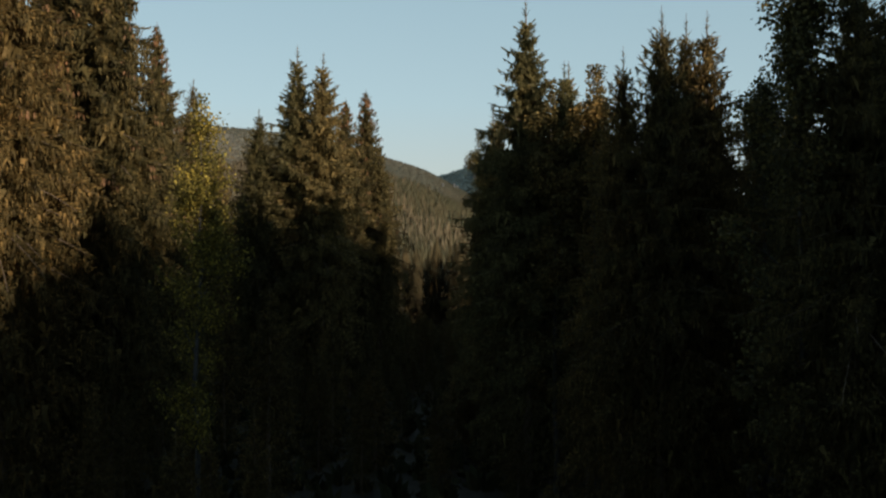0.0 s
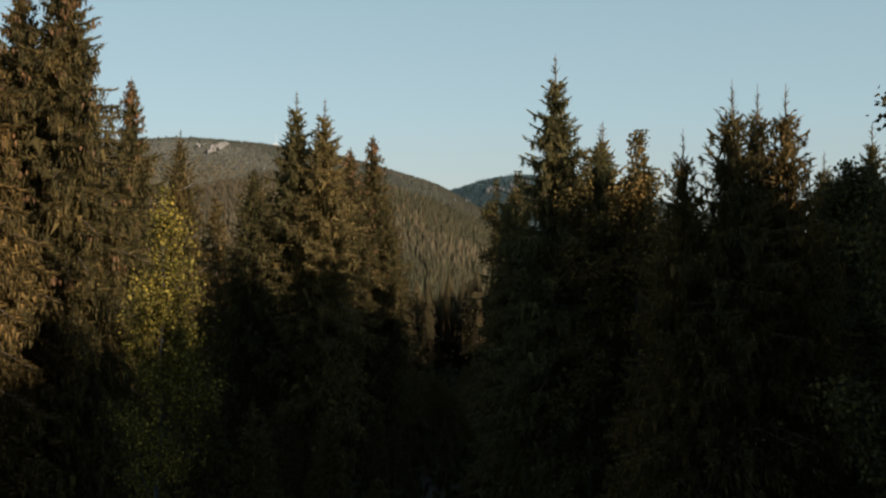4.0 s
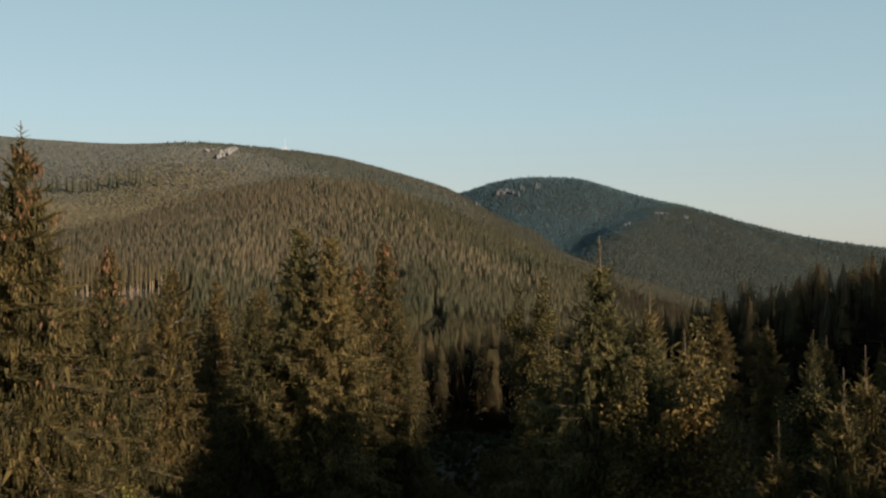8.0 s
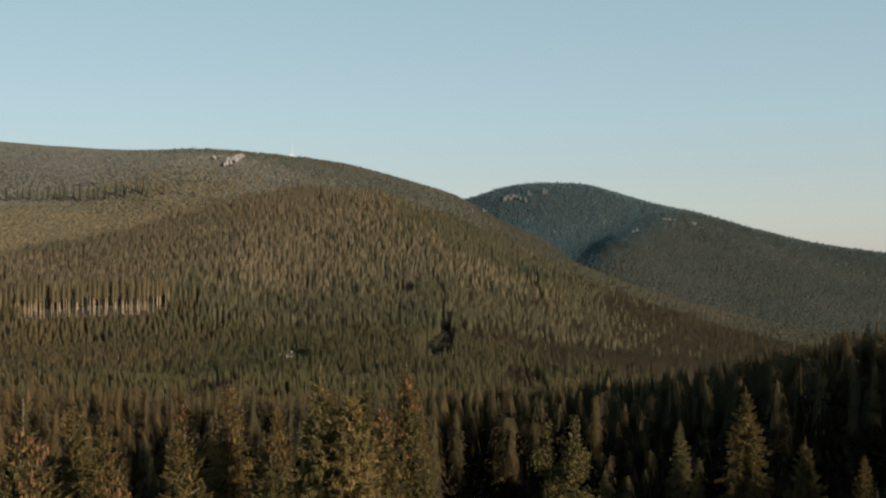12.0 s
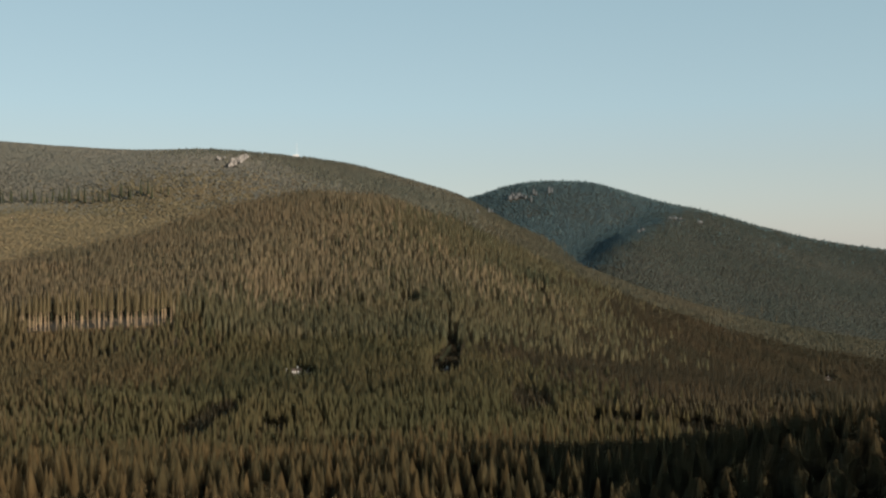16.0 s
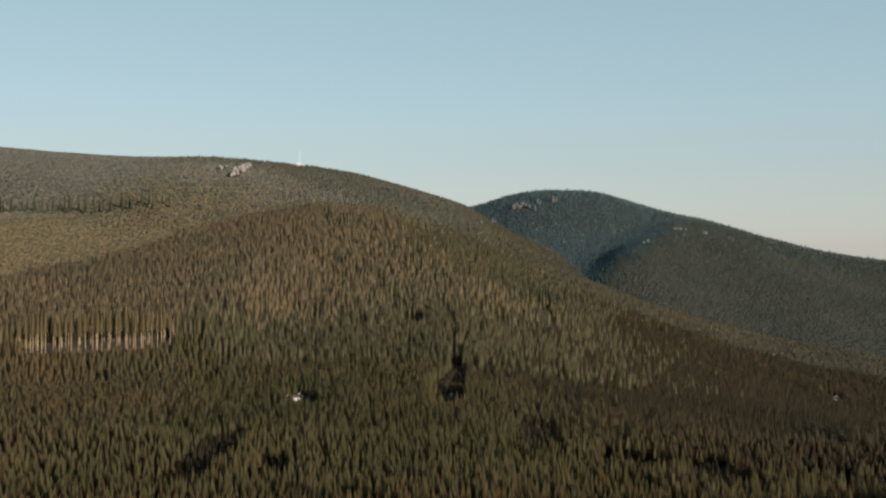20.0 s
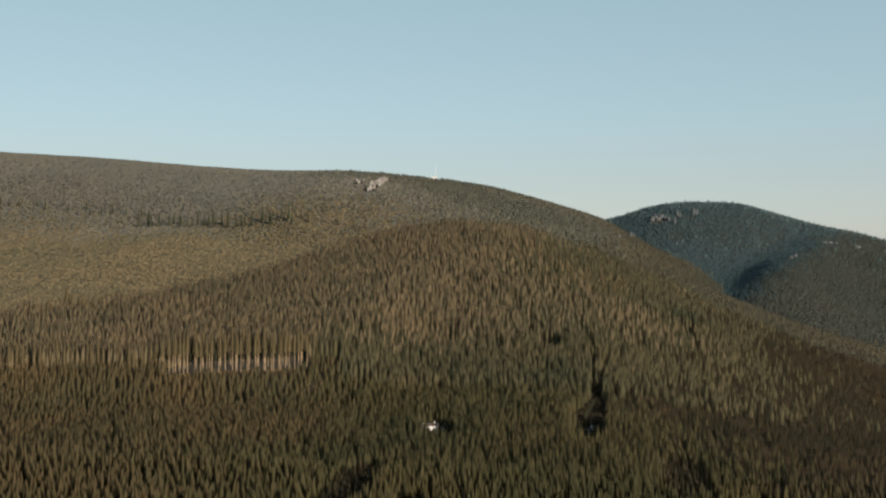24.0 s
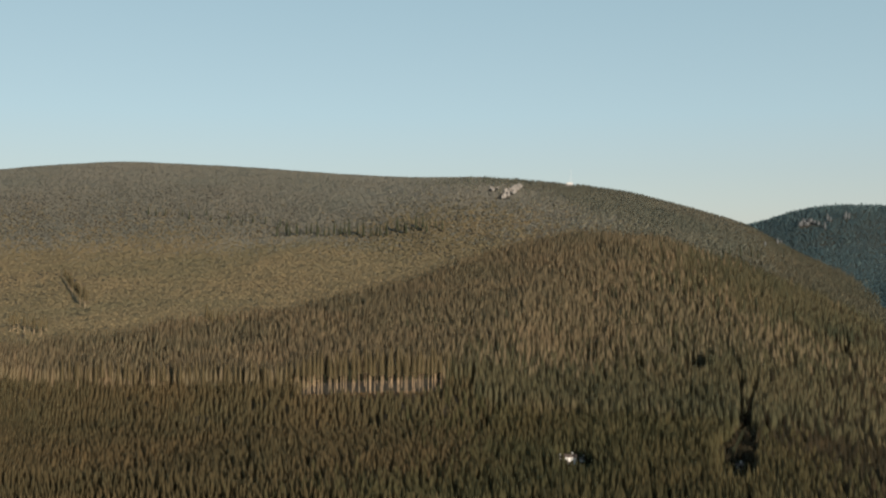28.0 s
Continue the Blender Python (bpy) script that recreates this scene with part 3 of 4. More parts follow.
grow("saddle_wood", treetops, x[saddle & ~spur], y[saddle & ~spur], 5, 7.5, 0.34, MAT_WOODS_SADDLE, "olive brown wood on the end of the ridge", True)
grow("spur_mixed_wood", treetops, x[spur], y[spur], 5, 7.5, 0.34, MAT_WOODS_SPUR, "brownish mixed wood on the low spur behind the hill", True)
mixed = k & (gully_bed(x, y) + rng.normal(0, 18, len(x)) + 20 * swell(x, y, 120) > 95)
grow("valley_side_wood", treetops, x[k & ~mixed], y[k & ~mixed], 2.6, 4.2, 0.62, MAT_WOODS_FAR_HAZE, "spruce wood on the valley sides, haze blue in its colour", True)
grow("valley_mixed_wood", treetops, x[mixed], y[mixed], 2.6, 4.2, 0.62, MAT_WOODS_MIXED_HAZE, "mixed wood on the valley side, haze grey in its colour", True)
x, y = stand(rng, -1250, -560, 660, 1190, 4.2)
k = x < -708
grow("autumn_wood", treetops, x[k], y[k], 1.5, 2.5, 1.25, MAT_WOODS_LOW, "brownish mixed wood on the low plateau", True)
x, y = stand(rng, -1700, 950, 1720, 2120, 4.0)
low_z, ridge_z, mount_z = forms(x, y)
k = mount_z > ridge_z
seen = np.where(k, y < 2085, y < 1745 + 200 * ease(-300, -650, x))
x, y, k = x[seen], y[seen], k[seen]
green = ~k & (x > -345 + rng.normal(0, 20, len(x)))
grow("ridge_wood", treetops, x[~k & ~green], y[~k & ~green], 1.5, 2.5, 1.25, MAT_WOODS_RIDGE_HAZE, "distant brown wood along the long ridge, haze grey in its colour", True)
grow("ridge_spruce_wood", treetops, x[green], y[green], 6, 9, 0.3, MAT_WOODS_SADDLE, "spruce wood on the falling end of the ridge, paled for haze", True)
tip = rng.uniform(0, 1, len(x)) < np.where(y > 2010, 0.14, 0.01)
mixed = k & ~tip & (gully_bed(x, y) + rng.normal(0, 25, len(x)) + 30 * swell(x, y, 120) > 95)
grow("mountain_wood", treetops, x[k & ~tip & ~mixed], y[k & ~tip & ~mixed], 2.6, 4.2, 0.66, MAT_WOODS_FAR_HAZE, "wood on the far mountain, haze blue in its colour", True)
grow("mountain_mixed_wood", treetops, x[mixed], y[mixed], 2.6, 4.2, 0.66, MAT_WOODS_MIXED_HAZE, "mixed wood on the mountain shoulder, haze grey in its colour", True)
grow("mountain_spruces", spires_far, x[k & tip], y[k & tip], 5.5, 8.5, 0.26, MAT_WOODS_FAR_HAZE, "spruces standing above the far mountain wood", True)


# ---- spruces close to the track ----
def part(name, ob, parent, label=""):
    ob.name, ob.parent = name, parent
    return tagged(ob, label)


def spruce(seed, tall=24.0, reach=4.0, steep=0.36, low=0.06, dense=1.0, droop=0.55, mat=None, cones=0, dead=0, leader=0.7, broad=1.0, step=1.0):
    """One spruce, its parts under an Empty: trunk, arching branchwork, crown of fronds with hanging twigs, cones, dead branches."""
    rng = np.random.RandomState(seed)
    root = new("spruce_tree")
    h = np.linspace(0, 1, 14)
    sway = np.stack([np.cumsum(rng.normal(0, 0.03, 14)), np.cumsum(rng.normal(0, 0.03, 14)), h * tall], -1)
    v, f = tube(sway, 0.24 * (1 - h) + 0.011, 8)
    from_arrays("trunk", v, f, MAT_BARK, root, True)

    def span(u):
        return reach * (1 - math.exp(-(steep * (1 - u) * tall / reach) ** 1.18)) * (0.7 + 0.3 * min(1, max(0, u - low) * 4))

    bases, ways, lens, wids, twigs, ends = [], [], [], [], [], []
    size = broad ** 0.6
    z, turn = low * tall, rng.uniform(0, 6)
    while z < tall - leader:
        u, d = z / tall, tall - z
        for b in range(int(rng.randint(5, 8))):
            turn += 2.4 + rng.normal(0, 0.3)
            L = max(0.16, span(u) * rng.uniform(0.62, 1.12) * (1.2 if rng.uniform() < 0.1 else 1.0))
            lift = 1.05 * math.exp(-d / 6.0) + 0.06 - 0.30 * (1 - math.exp(-d / 11))
            sag = droop * (1 - math.exp(-d / 8))
            full = min(1, L)
            out, cross = np.array([math.cos(turn), math.sin(turn), 0]), np.array([-math.sin(turn), math.cos(turn), 0])
            at = np.array([np.interp(z, sway[:, 2], sway[:, 0]), np.interp(z, sway[:, 2], sway[:, 1]), z + rng.uniform(-0.2, 0.2)])

            def along(s):
                p = at + out * (L * s)[:, None]
                p[:, 2] += L * (lift * s - 0.62 * sag * s ** 2 + 0.5 * np.clip(s - 0.72, 0, 1) ** 2 * (1 + lift))
                return p

            n = max(8, int(L * 56 * dense * (0.12 + 0.88 * min(1, (u / 0.58) ** 2))))
            # the flat frond: short twigs pointing outwards to both sides
            s = rng.uniform(0.10, 1, n) ** 0.7
            w = rng.uniform(-1, 1, n) * (0.30 * L * (1 - s) ** 0.7 + 0.05)
            p = along(s) + cross * w[:, None]
            p[:, 2] -= 0.22 * np.abs(w)
            bases.append(p)
            ways.append(out * 0.8 + cross * (np.sign(w) * rng.uniform(0.2, 1.0, n))[:, None] + np.array([0, 0, 1.0]) * (rng.normal(0, 0.25, n) + 0.7 * lift)[:, None])
            lens.append(size * rng.uniform(0.12, 0.28, n) * (0.6 + 0.4 * full))
            wids.append(broad * rng.uniform(0.04, 0.075, n))
            # twigs hanging below it as a curtain, in strands with gaps between
            m = int(n * 1.5 * min(1, d / 3.5))
            if m:
                strand = np.sort(rng.uniform(0.15, 1, max(3, int(L * 5))))
                s = np.clip(rng.choice(strand, m) + rng.normal(0, 0.02, m), 0.05, 1)
                w = rng.uniform(-1, 1, m) * (0.26 * L * (1 - s) ** 0.7 + 0.04)
                p = along(s) + cross * w[:, None]
                drop = rng.uniform(0, 0.55, m) ** 1.4 * min(1, d / 7) * (0.4 + droop)
                p[:, 2] -= 0.22 * np.abs(w) + drop
                bases.append(p)
                ways.append(np.array([0, 0, -1.0]) + rng.normal(0, 0.20, (m, 3)) + out * 0.12)
                lens.append(size * rng.uniform(0.13, 0.34, m) * (0.5 + 0.5 * min(1, d / 6)))
                wids.append(broad * rng.uniform(0.035, 0.065, m))
            # the dense inside of the crown
            m = max(2, int(n * 0.2))
            s = rng.uniform(0.02, 0.5, m)
            bases.append(along(s) + cross * (rng.uniform(-0.25, 0.25, m) * L)[:, None] + np.array([0, 0, 0.08]))
            ways.append(rng.normal(0, 0.35, (m, 3)) + np.array([0, 0, -1.0]))
            lens.append(rng.uniform(0.4, 0.9, m) * (0.35 + 0.65 * full))
            wids.append(rng.uniform(0.12, 0.26, m) * (0.35 + 0.65 * full))
            if u > 0.55:
                ends.append(along(np.array([0.8, 0.92, 1.0])))
            if L > 1.0 and u > 0.4 and b % 3 == 0:
                ss = np.array([0, 0.35, 0.7, 1.0])
                twigs.append(tube(along(ss), 0.028 * (1 - ss) + 0.007, 3))
        z += step * rng.uniform(0.28, 0.46) * (1.15 - 0.35 * u)
    # the leader: a thin bare shoot with a few raised side shoots
    n = 12 + int(leader * 16)
    tipz = tall - leader * rng.uniform(0.25, 1.15, n)
    bases.append(np.stack([np.full(n, sway[-1, 0]), np.full(n, sway[-1, 1]), tipz], -1))
    ways.append(np.stack([rng.normal(0, 0.6, n), rng.normal(0, 0.6, n), np.full(n, 0.75)], -1))
    lens.append(rng.uniform(0.4, 1.0, n) * (0.12 + 0.42 * (tall - tipz)))
    wids.append(np.full(n, 0.045))
    v, f = sprays(np.concatenate(bases), np.concatenate(ways), np.concatenate(lens), np.concatenate(wids), rng, True)
    from_arrays("crown", v, f, mat or MAT_SPRUCE, root)
    v, f = joined(twigs)
    tagged(from_arrays("branchwork", v, f, MAT_BARK, root), kind="stuff")
    if cones:
        allb = np.concatenate(ends)
        c = np.repeat(allb[rng.choice(len(allb), cones // 9)], 9, 0)
        m = len(c)
        c = c + rng.normal(0, 1, (m, 3)) * (0.10, 0.10, 0.07) - np.array([0, 0, 0.08])
        v, f = sprays(c, np.tile((0.0, 0.0, -1.0), (m, 1)) + rng.normal(0, 0.10, (m, 3)), rng.uniform(0.16, 0.26, m), np.full(m, 0.075), rng)
        tagged(from_arrays("cone_growth", v, f, MAT_CONES, root), "reddish brown hanging cones", kind="stuff")
    for i in range(dead):
        a, zz = rng.uniform(-2.9, 0.5), tall * rng.uniform(0.25, 0.86)
        L = (1.1 - zz / tall) * rng.uniform(2.2, 4.2)
        ss = np.linspace(0, 1, 5)
        q = np.stack([math.cos(a) * L * ss, math.sin(a) * L * ss, zz + L * (0.35 * ss ** 2 + 0.08 * ss)], -1)
        v, f = tube(q, 0.026 * (1 - ss) + 0.008, 5)
        tagged(from_arrays("dead_branch", v, f, MAT_DEADWOOD, root), "bare pale dead branch")
    return root


def broadleaf(seed, tall, spread, leaves, mat, name="birch_tree", leaf=0.2, low=0.25):
    """A birch: leaning trunk, forked limbs, a loose crown of single leaf clumps with gaps."""
    rng = np.random.RandomState(seed)
    root = new(name)
    h = np.linspace(0, 1, 12)
    sway = np.stack([np.cumsum(rng.normal(0, 0.09, 12)), np.cumsum(rng.normal(0, 0.09, 12)), h * tall], -1)
    v, f = tube(sway, 0.13 * (1 - h) + 0.012, 8)
    from_arrays("trunk", v, f, MAT_BIRCH_BARK, root, True)
    pieces, seats = [], []
    for i in range(34):
        u = rng.uniform(low, 0.97)
        at = np.array([np.interp(u, h, sway[:, 0]), np.interp(u, h, sway[:, 1]), u * tall])
        a, L = rng.uniform(0, 6.283), spread * (1.05 - u) ** 0.6 * rng.uniform(0.5, 1.1) * (0.55 + 0.45 * min(1, (u - low) * 4))
        ss = np.linspace(0, 1, 6)
        q = at + np.stack([math.cos(a) * L * ss, math.sin(a) * L * ss, L * (1.1 * ss - 0.35 * ss ** 2)], -1)
        pieces.append(tube(q, 0.045 * (1 - ss) * (1.1 - u) + 0.008, 4))
        for t in rng.uniform(0.3, 1.05, 7):
            seats.append((at + (q[-1] - at) * t, 0.32 + 0.25 * rng.uniform()))
    for u in np.linspace(0.8, 1.0, 14):
        seats.append((np.array([np.interp(u, h, sway[:, 0]), np.interp(u, h, sway[:, 1]), u * tall + 0.1]), 0.2 + 0.9 * (1.02 - u)))
    v, f = joined(pieces)
    tagged(from_arrays("branchwork", v, f, MAT_BIRCH_BARK, root), kind="stuff")
    pick = rng.randint(0, len(seats), leaves)
    c = np.array([s[0] for s in seats])[pick] + np.clip(rng.normal(0, 0.75, (leaves, 3)), -1.1, 1.1) * np.array([s[1] for s in seats])[pick][:, None] * (1, 1, 0.8)
    v, f = sprays(c, rng.normal(0, 1, (leaves, 3)) + (0, 0, -0.5), rng.uniform(0.6, 1.3, leaves) * leaf, rng.uniform(0.5, 0.9, leaves) * leaf, rng)
    from_arrays("crown", v, f, mat, root)
    return root


def put(kind, x, y, top, label, nominal=24.0, turn=None, fat=1.0, group="spruces along the track"):
    """A tree of that kind at a place, so that its tip reaches the height top."""
    z = float(height(x, y)) - 0.15
    s = (top - z) / nominal
    turn = (x * 37 + y * 91) % 360 if turn is None else turn
    m = pose(x, y, z, 0, 0, turn) @ Matrix.Diagonal((s * fat, s * fat, s, 1))
    ob = copy_thing(kind, m)
    return tagged(ob, label, "tree", group)


KINDS = {
    "dark": spruce(1, reach=4.8, steep=0.5, dense=0.55, broad=1.2, leader=1.3),
    "slim": spruce(2, reach=4.5, steep=0.42, dense=0.85, droop=0.45, leader=1.0, mat=MAT_SPRUCE_GREEN),
    "full": spruce(3, reach=5.2, steep=0.5, dense=0.6, droop=0.7),
    "rusty": spruce(4, reach=4.6, steep=0.46, dense=0.9, mat=MAT_SPRUCE_RED, cones=990, droop=0.65, leader=0.6),
    "coned": spruce(5, reach=5.2, steep=0.46, dense=1.05, droop=0.85, mat=MAT_SPRUCE_RED, cones=720),
    "bare": spruce(6, reach=4.0, steep=0.42, dense=0.5, dead=44),
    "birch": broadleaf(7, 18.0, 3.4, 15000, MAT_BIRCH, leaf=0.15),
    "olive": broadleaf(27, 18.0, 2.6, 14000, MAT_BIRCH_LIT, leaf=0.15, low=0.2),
    "yellow": broadleaf(8, 16.0, 2.4, 12000, MAT_YELLOW, leaf=0.125),
    # the same trees with fewer boughs, for places farther from the track
    "dark far": spruce(11, reach=4.6, steep=0.48, dense=0.26, broad=1.95, step=1.4),
    "slim far": spruce(12, reach=4.4, steep=0.42, dense=0.26, broad=1.95, step=1.4, droop=0.4, leader=0.8, mat=MAT_SPRUCE_GREEN),
    "full far": spruce(13, reach=5.0, steep=0.48, dense=0.26, broad=1.95, step=1.4, droop=0.7),
    "sapling": spruce(15, reach=5.5, steep=0.45, dense=0.2, broad=2.4, step=2.0),
    "rusty far": spruce(14, reach=4.6, steep=0.46, dense=0.26, broad=1.95, step=1.4, mat=MAT_SPRUCE_RED, cones=240, droop=0.65),
}
LABELS = {
    "dark": "dark green spruce with dense drooping boughs", "slim": "slender spruce with a long bare leader",
    "full": "broad full spruce with hanging boughs", "rusty": "rusty brown spruce hung with cones",
    "coned": "tall broad spruce heavy with reddish cones", "sapling": "young dark spruce beside the forest track", "bare": "thin spruce with bare dead lower branches",
    "birch": "green birch with loose small leaves", "olive": "olive birch with sunlight put into its leaf colour", "yellow": "young birch turning yellow beside the spruces",
}
PLACES = (
    ("coned", -15.1, 49.4, 28.3, 1.0), ("coned", -18.6, 45.0, 29.0, 1.1), ("coned", -17.6, 51.0, 27.6, 1.0), ("coned", -20.5, 55.0, 26.0, 1.0), ("rusty", -15.0, 58.5, 24.3, 0.85), ("bare", -16.4, 73.2, 23.4, 1.0),
    ("slim", -9.5, 76.6, 26.4, 1.1), ("slim", -7.4, 75.4, 25.7, 1.1), ("rusty", -4.8, 88.7, 24.9, 0.9), ("rusty", -6.0, 82.2, 23.2, 1.0),
    ("full", -11.8, 75.0, 21.5, 1.0), ("full", -3.4, 84.0, 20.0, 0.9), ("rusty", -20.0, 88.0, 22.6, 1.0), ("full", -15.0, 95.0, 21.3, 1.0), ("rusty", -13.5, 84.0, 21.0, 1.0),
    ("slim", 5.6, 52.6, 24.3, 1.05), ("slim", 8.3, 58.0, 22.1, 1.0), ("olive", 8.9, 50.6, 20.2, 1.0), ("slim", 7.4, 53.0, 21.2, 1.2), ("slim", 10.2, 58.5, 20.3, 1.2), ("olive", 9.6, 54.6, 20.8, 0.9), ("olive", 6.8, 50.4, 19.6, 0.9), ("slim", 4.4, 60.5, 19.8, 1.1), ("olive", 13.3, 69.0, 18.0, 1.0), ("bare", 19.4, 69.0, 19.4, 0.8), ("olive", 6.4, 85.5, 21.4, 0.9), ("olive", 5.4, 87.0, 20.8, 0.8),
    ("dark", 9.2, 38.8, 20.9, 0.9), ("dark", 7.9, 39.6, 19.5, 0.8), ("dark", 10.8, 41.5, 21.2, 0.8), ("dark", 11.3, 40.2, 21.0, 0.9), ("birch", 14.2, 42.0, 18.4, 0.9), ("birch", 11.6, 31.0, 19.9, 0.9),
    ("dark", 12.9, 30.0, 21.4, 0.9), ("dark", 14.2, 31.0, 19.8, 1.0), ("dark", 15.6, 34.5, 19.8, 1.0), ("dark", 16.6, 36.0, 19.0, 1.0), ("slim", 20.6, 55.0, 21.6, 1.0), ("dark", 20.2, 60.0, 20.8, 0.9), ("yellow", -8.9, 40.0, 17.4, 0.85),
    ("dark", 24.2, 79.8, 18.2, 0.9), ("dark", 26.4, 98.6, 18.0, 0.9), ("dark", 28.8, 122.7, 18.9, 1.0), ("birch", 9.0, 68.0, 17.0, 0.9),
)
for kind, x, y, top, fat in PLACES:
    put(KINDS[kind], x, y, top, LABELS[kind], {"birch": 18.0, "olive": 18.0, "yellow": 16.0}.get(kind, 24.0), 0 if kind == "bare" else None, fat)
taken = [(p[1], p[2]) for p in PLACES]
fill = np.random.RandomState(21)


def free_of(x, y, gap):
    if abs(x - 1.2 - 1.6 * math.sin(y / 38.0)) < 4.2 and y < 100:
        return False
    if (-3 < x < 6.5 and 56 < y < 100) or (11 < x < 20 and 96 < y < 122):
        return False
    return all(math.hypot(x - a, y - b) > gap for a, b in taken)


def fill_in(count, x0, x1, y0, y1, low, high, kinds, gap):
    n = tries = 0
    while n < count and tries < 4000:
        tries += 1
        x, y = fill.uniform(x0, x1), fill.uniform(y0, y1)
        if not free_of(x, y, gap):
            continue
        taken.append((x, y))
        kind = kinds[fill.randint(len(kinds))]
        put(KINDS[kind], x, y, fill.uniform(low, high), LABELS[kind.split()[0]], {"birch": 18.0, "olive": 18.0, "yellow": 16.0}.get(kind, 24.0), fat=fill.uniform(0.85, 1.1))
        n += 1


fill_in(12, -44, -20, 54, 112, 18, 22.5, ("dark far", "full far", "rusty far"), 4.4)
fill_in(16, -17, -4, 92, 138, 15.5, 19.5, ("rusty far", "full far", "slim far", "dark far"), 4.2)
fill_in(22, 14, 50, 64, 138, 9, 13.5, ("dark far", "slim far", "full far"), 4.6)
fill_in(10, 13, 29, 30, 62, 15, 18.2, ("dark far", "full far", "birch"), 3.6)
fill_in(12, -15, -5, 26, 62, 5, 10, ("sapling",), 3.0)
fill_in(14, -9, -1.5, 50, 92, 3, 7, ("sapling",), 2.2)
fill_in(10, 4, 12, 36, 92, 3, 8, ("sapling",), 2.2)
fill_in(8, 5, 14, 40, 62, 9, 14, ("sapling", "full far"), 3.0)
for i in range(22):
    put(KINDS["sapling"], fill.uniform(3.2, 6.4), fill.uniform(56, 124), fill.uniform(2.0, 5.5), LABELS["sapling"], fat=fill.uniform(1.2, 1.8))
for i in range(14):
    put(KINDS["sapling"], fill.uniform(-1.0, 3.4), fill.uniform(60, 102), fill.uniform(2.0, 5.0), LABELS["sapling"], fat=fill.uniform(1.3, 2.0))
for i in range(16):
    y = fill.uniform(22, 58)
    put(KINDS["sapling"], 1.2 + 1.6 * math.sin(y / 38.0) + (1.9 if i % 2 else -1.9), y, fill.uniform(1.5, 4.0), LABELS["sapling"], fat=fill.uniform(1.2, 1.8))
for i in range(12):
    put(KINDS["sapling"], fill.uniform(-3.2, -1.2), fill.uniform(56, 124), fill.uniform(2.0, 5.0), LABELS["sapling"], fat=fill.uniform(1.2, 1.8))
# the closed stand on the rising ground beside and behind the camera, mostly unseen, which shades the track
shade_rng = np.random.RandomState(77)
x, y = stand(shade_rng, -36, 112, -75, 150, 4.3)
k = (x > 25 + 0.45 * np.clip(y - 30, 0, 500)) | ((y < -14) & (np.abs(x - 1) > 4))
tall = shade_rng.uniform(25.0, 27.0, len(x)) + 0.5 * (y > 50) - 4 * ease(24, 33, y) - 0.5 * ease(13, 5, y) - 12 * np.maximum(ease(45, 67, x), ease(42, 105, y)) - 3 * ease(60, 90, y)
# trees mostly out of view, raised or lowered here to steer their shade
tall = tall - 1.5 * ease(58, 75, y) + 3.0 * ease(78, 86, y) * ease(108, 102, y) * (x > 0.5 * y + 4) + 0.7 * ease(12, 0, y) - ease(20, 26, y) * ease(50, 40, y)
tall = tall + shade_rng.uniform(1, 4, len(x)) * (shade_rng.uniform(0, 1, len(x)) < 0.2) * (x < 0.5 * y + 4) * (y > 60)
along = x + 0.905 * y                # the same for all places on one ray of the sun
# raised along these rays to throw shade into the gap ahead
tall = tall + (3.5 * ease(106, 112, along) * ease(134, 126, along) + 1.5 * ease(126, 134, along) * ease(152, 146, along)) * (y > 50)
wide = shade_rng.uniform(2.6, 3.4, len(x))
for name, shapes, m in (("track_side_wood", blunt, k & (y < 50)), ("slope_wood", ragged, k & (y >= 50))):
    scatter(name, shapes, x[m], y[m], tall[m], wide[m], MAT_WOODS_CLOSED, "tall closed spruce stand shading the track", "woods", shade_rng)
x, y = stand(rng, -110, -16, -75, 44, 5.0)
k = x < -0.62 * (y + 14) - 9
scatter("back_wood", middle, x[k], y[k], rng.uniform(17, 24, k.sum()), rng.uniform(2.4, 3.2, k.sum()), MAT_WOODS_CLOSED, "closed spruce stand beside the start of the track", "woods", rng)
x, y = stand(shade_rng, -112, -46, 45, 125, 4.0)
k = x < -2 - 0.46 * (y - 17)
scatter("hillside_wood", middle, x[k], y[k], shade_rng.uniform(13, 18, k.sum()), shade_rng.uniform(2.0, 2.8, k.sum()), MAT_WOODS_NEAR, "dense spruce wood beside the lower track", "woods", shade_rng)
x, y = stand(rng, -40, 56, -30, 160, 1.9)
k = (np.abs(x - 1.2 - 1.6 * np.sin(y / 38.0)) > 1.6) | (y > 50)
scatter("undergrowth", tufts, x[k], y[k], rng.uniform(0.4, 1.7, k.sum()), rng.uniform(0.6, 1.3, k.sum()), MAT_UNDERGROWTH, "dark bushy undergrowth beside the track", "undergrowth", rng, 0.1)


x, y = stand(rng, -280, -192, 655, 725, 1.2)
k = np.abs(y - wood_edge(x) + 3) < 5.5
scatter("clearing_grass", tufts, x[k], y[k], rng.uniform(0.4, 1.3, k.sum()), rng.uniform(0.4, 0.9, k.sum()), MAT_DRY_GRASS, "ochre dry grass on the cleared strip", "grass", rng, 0.1)


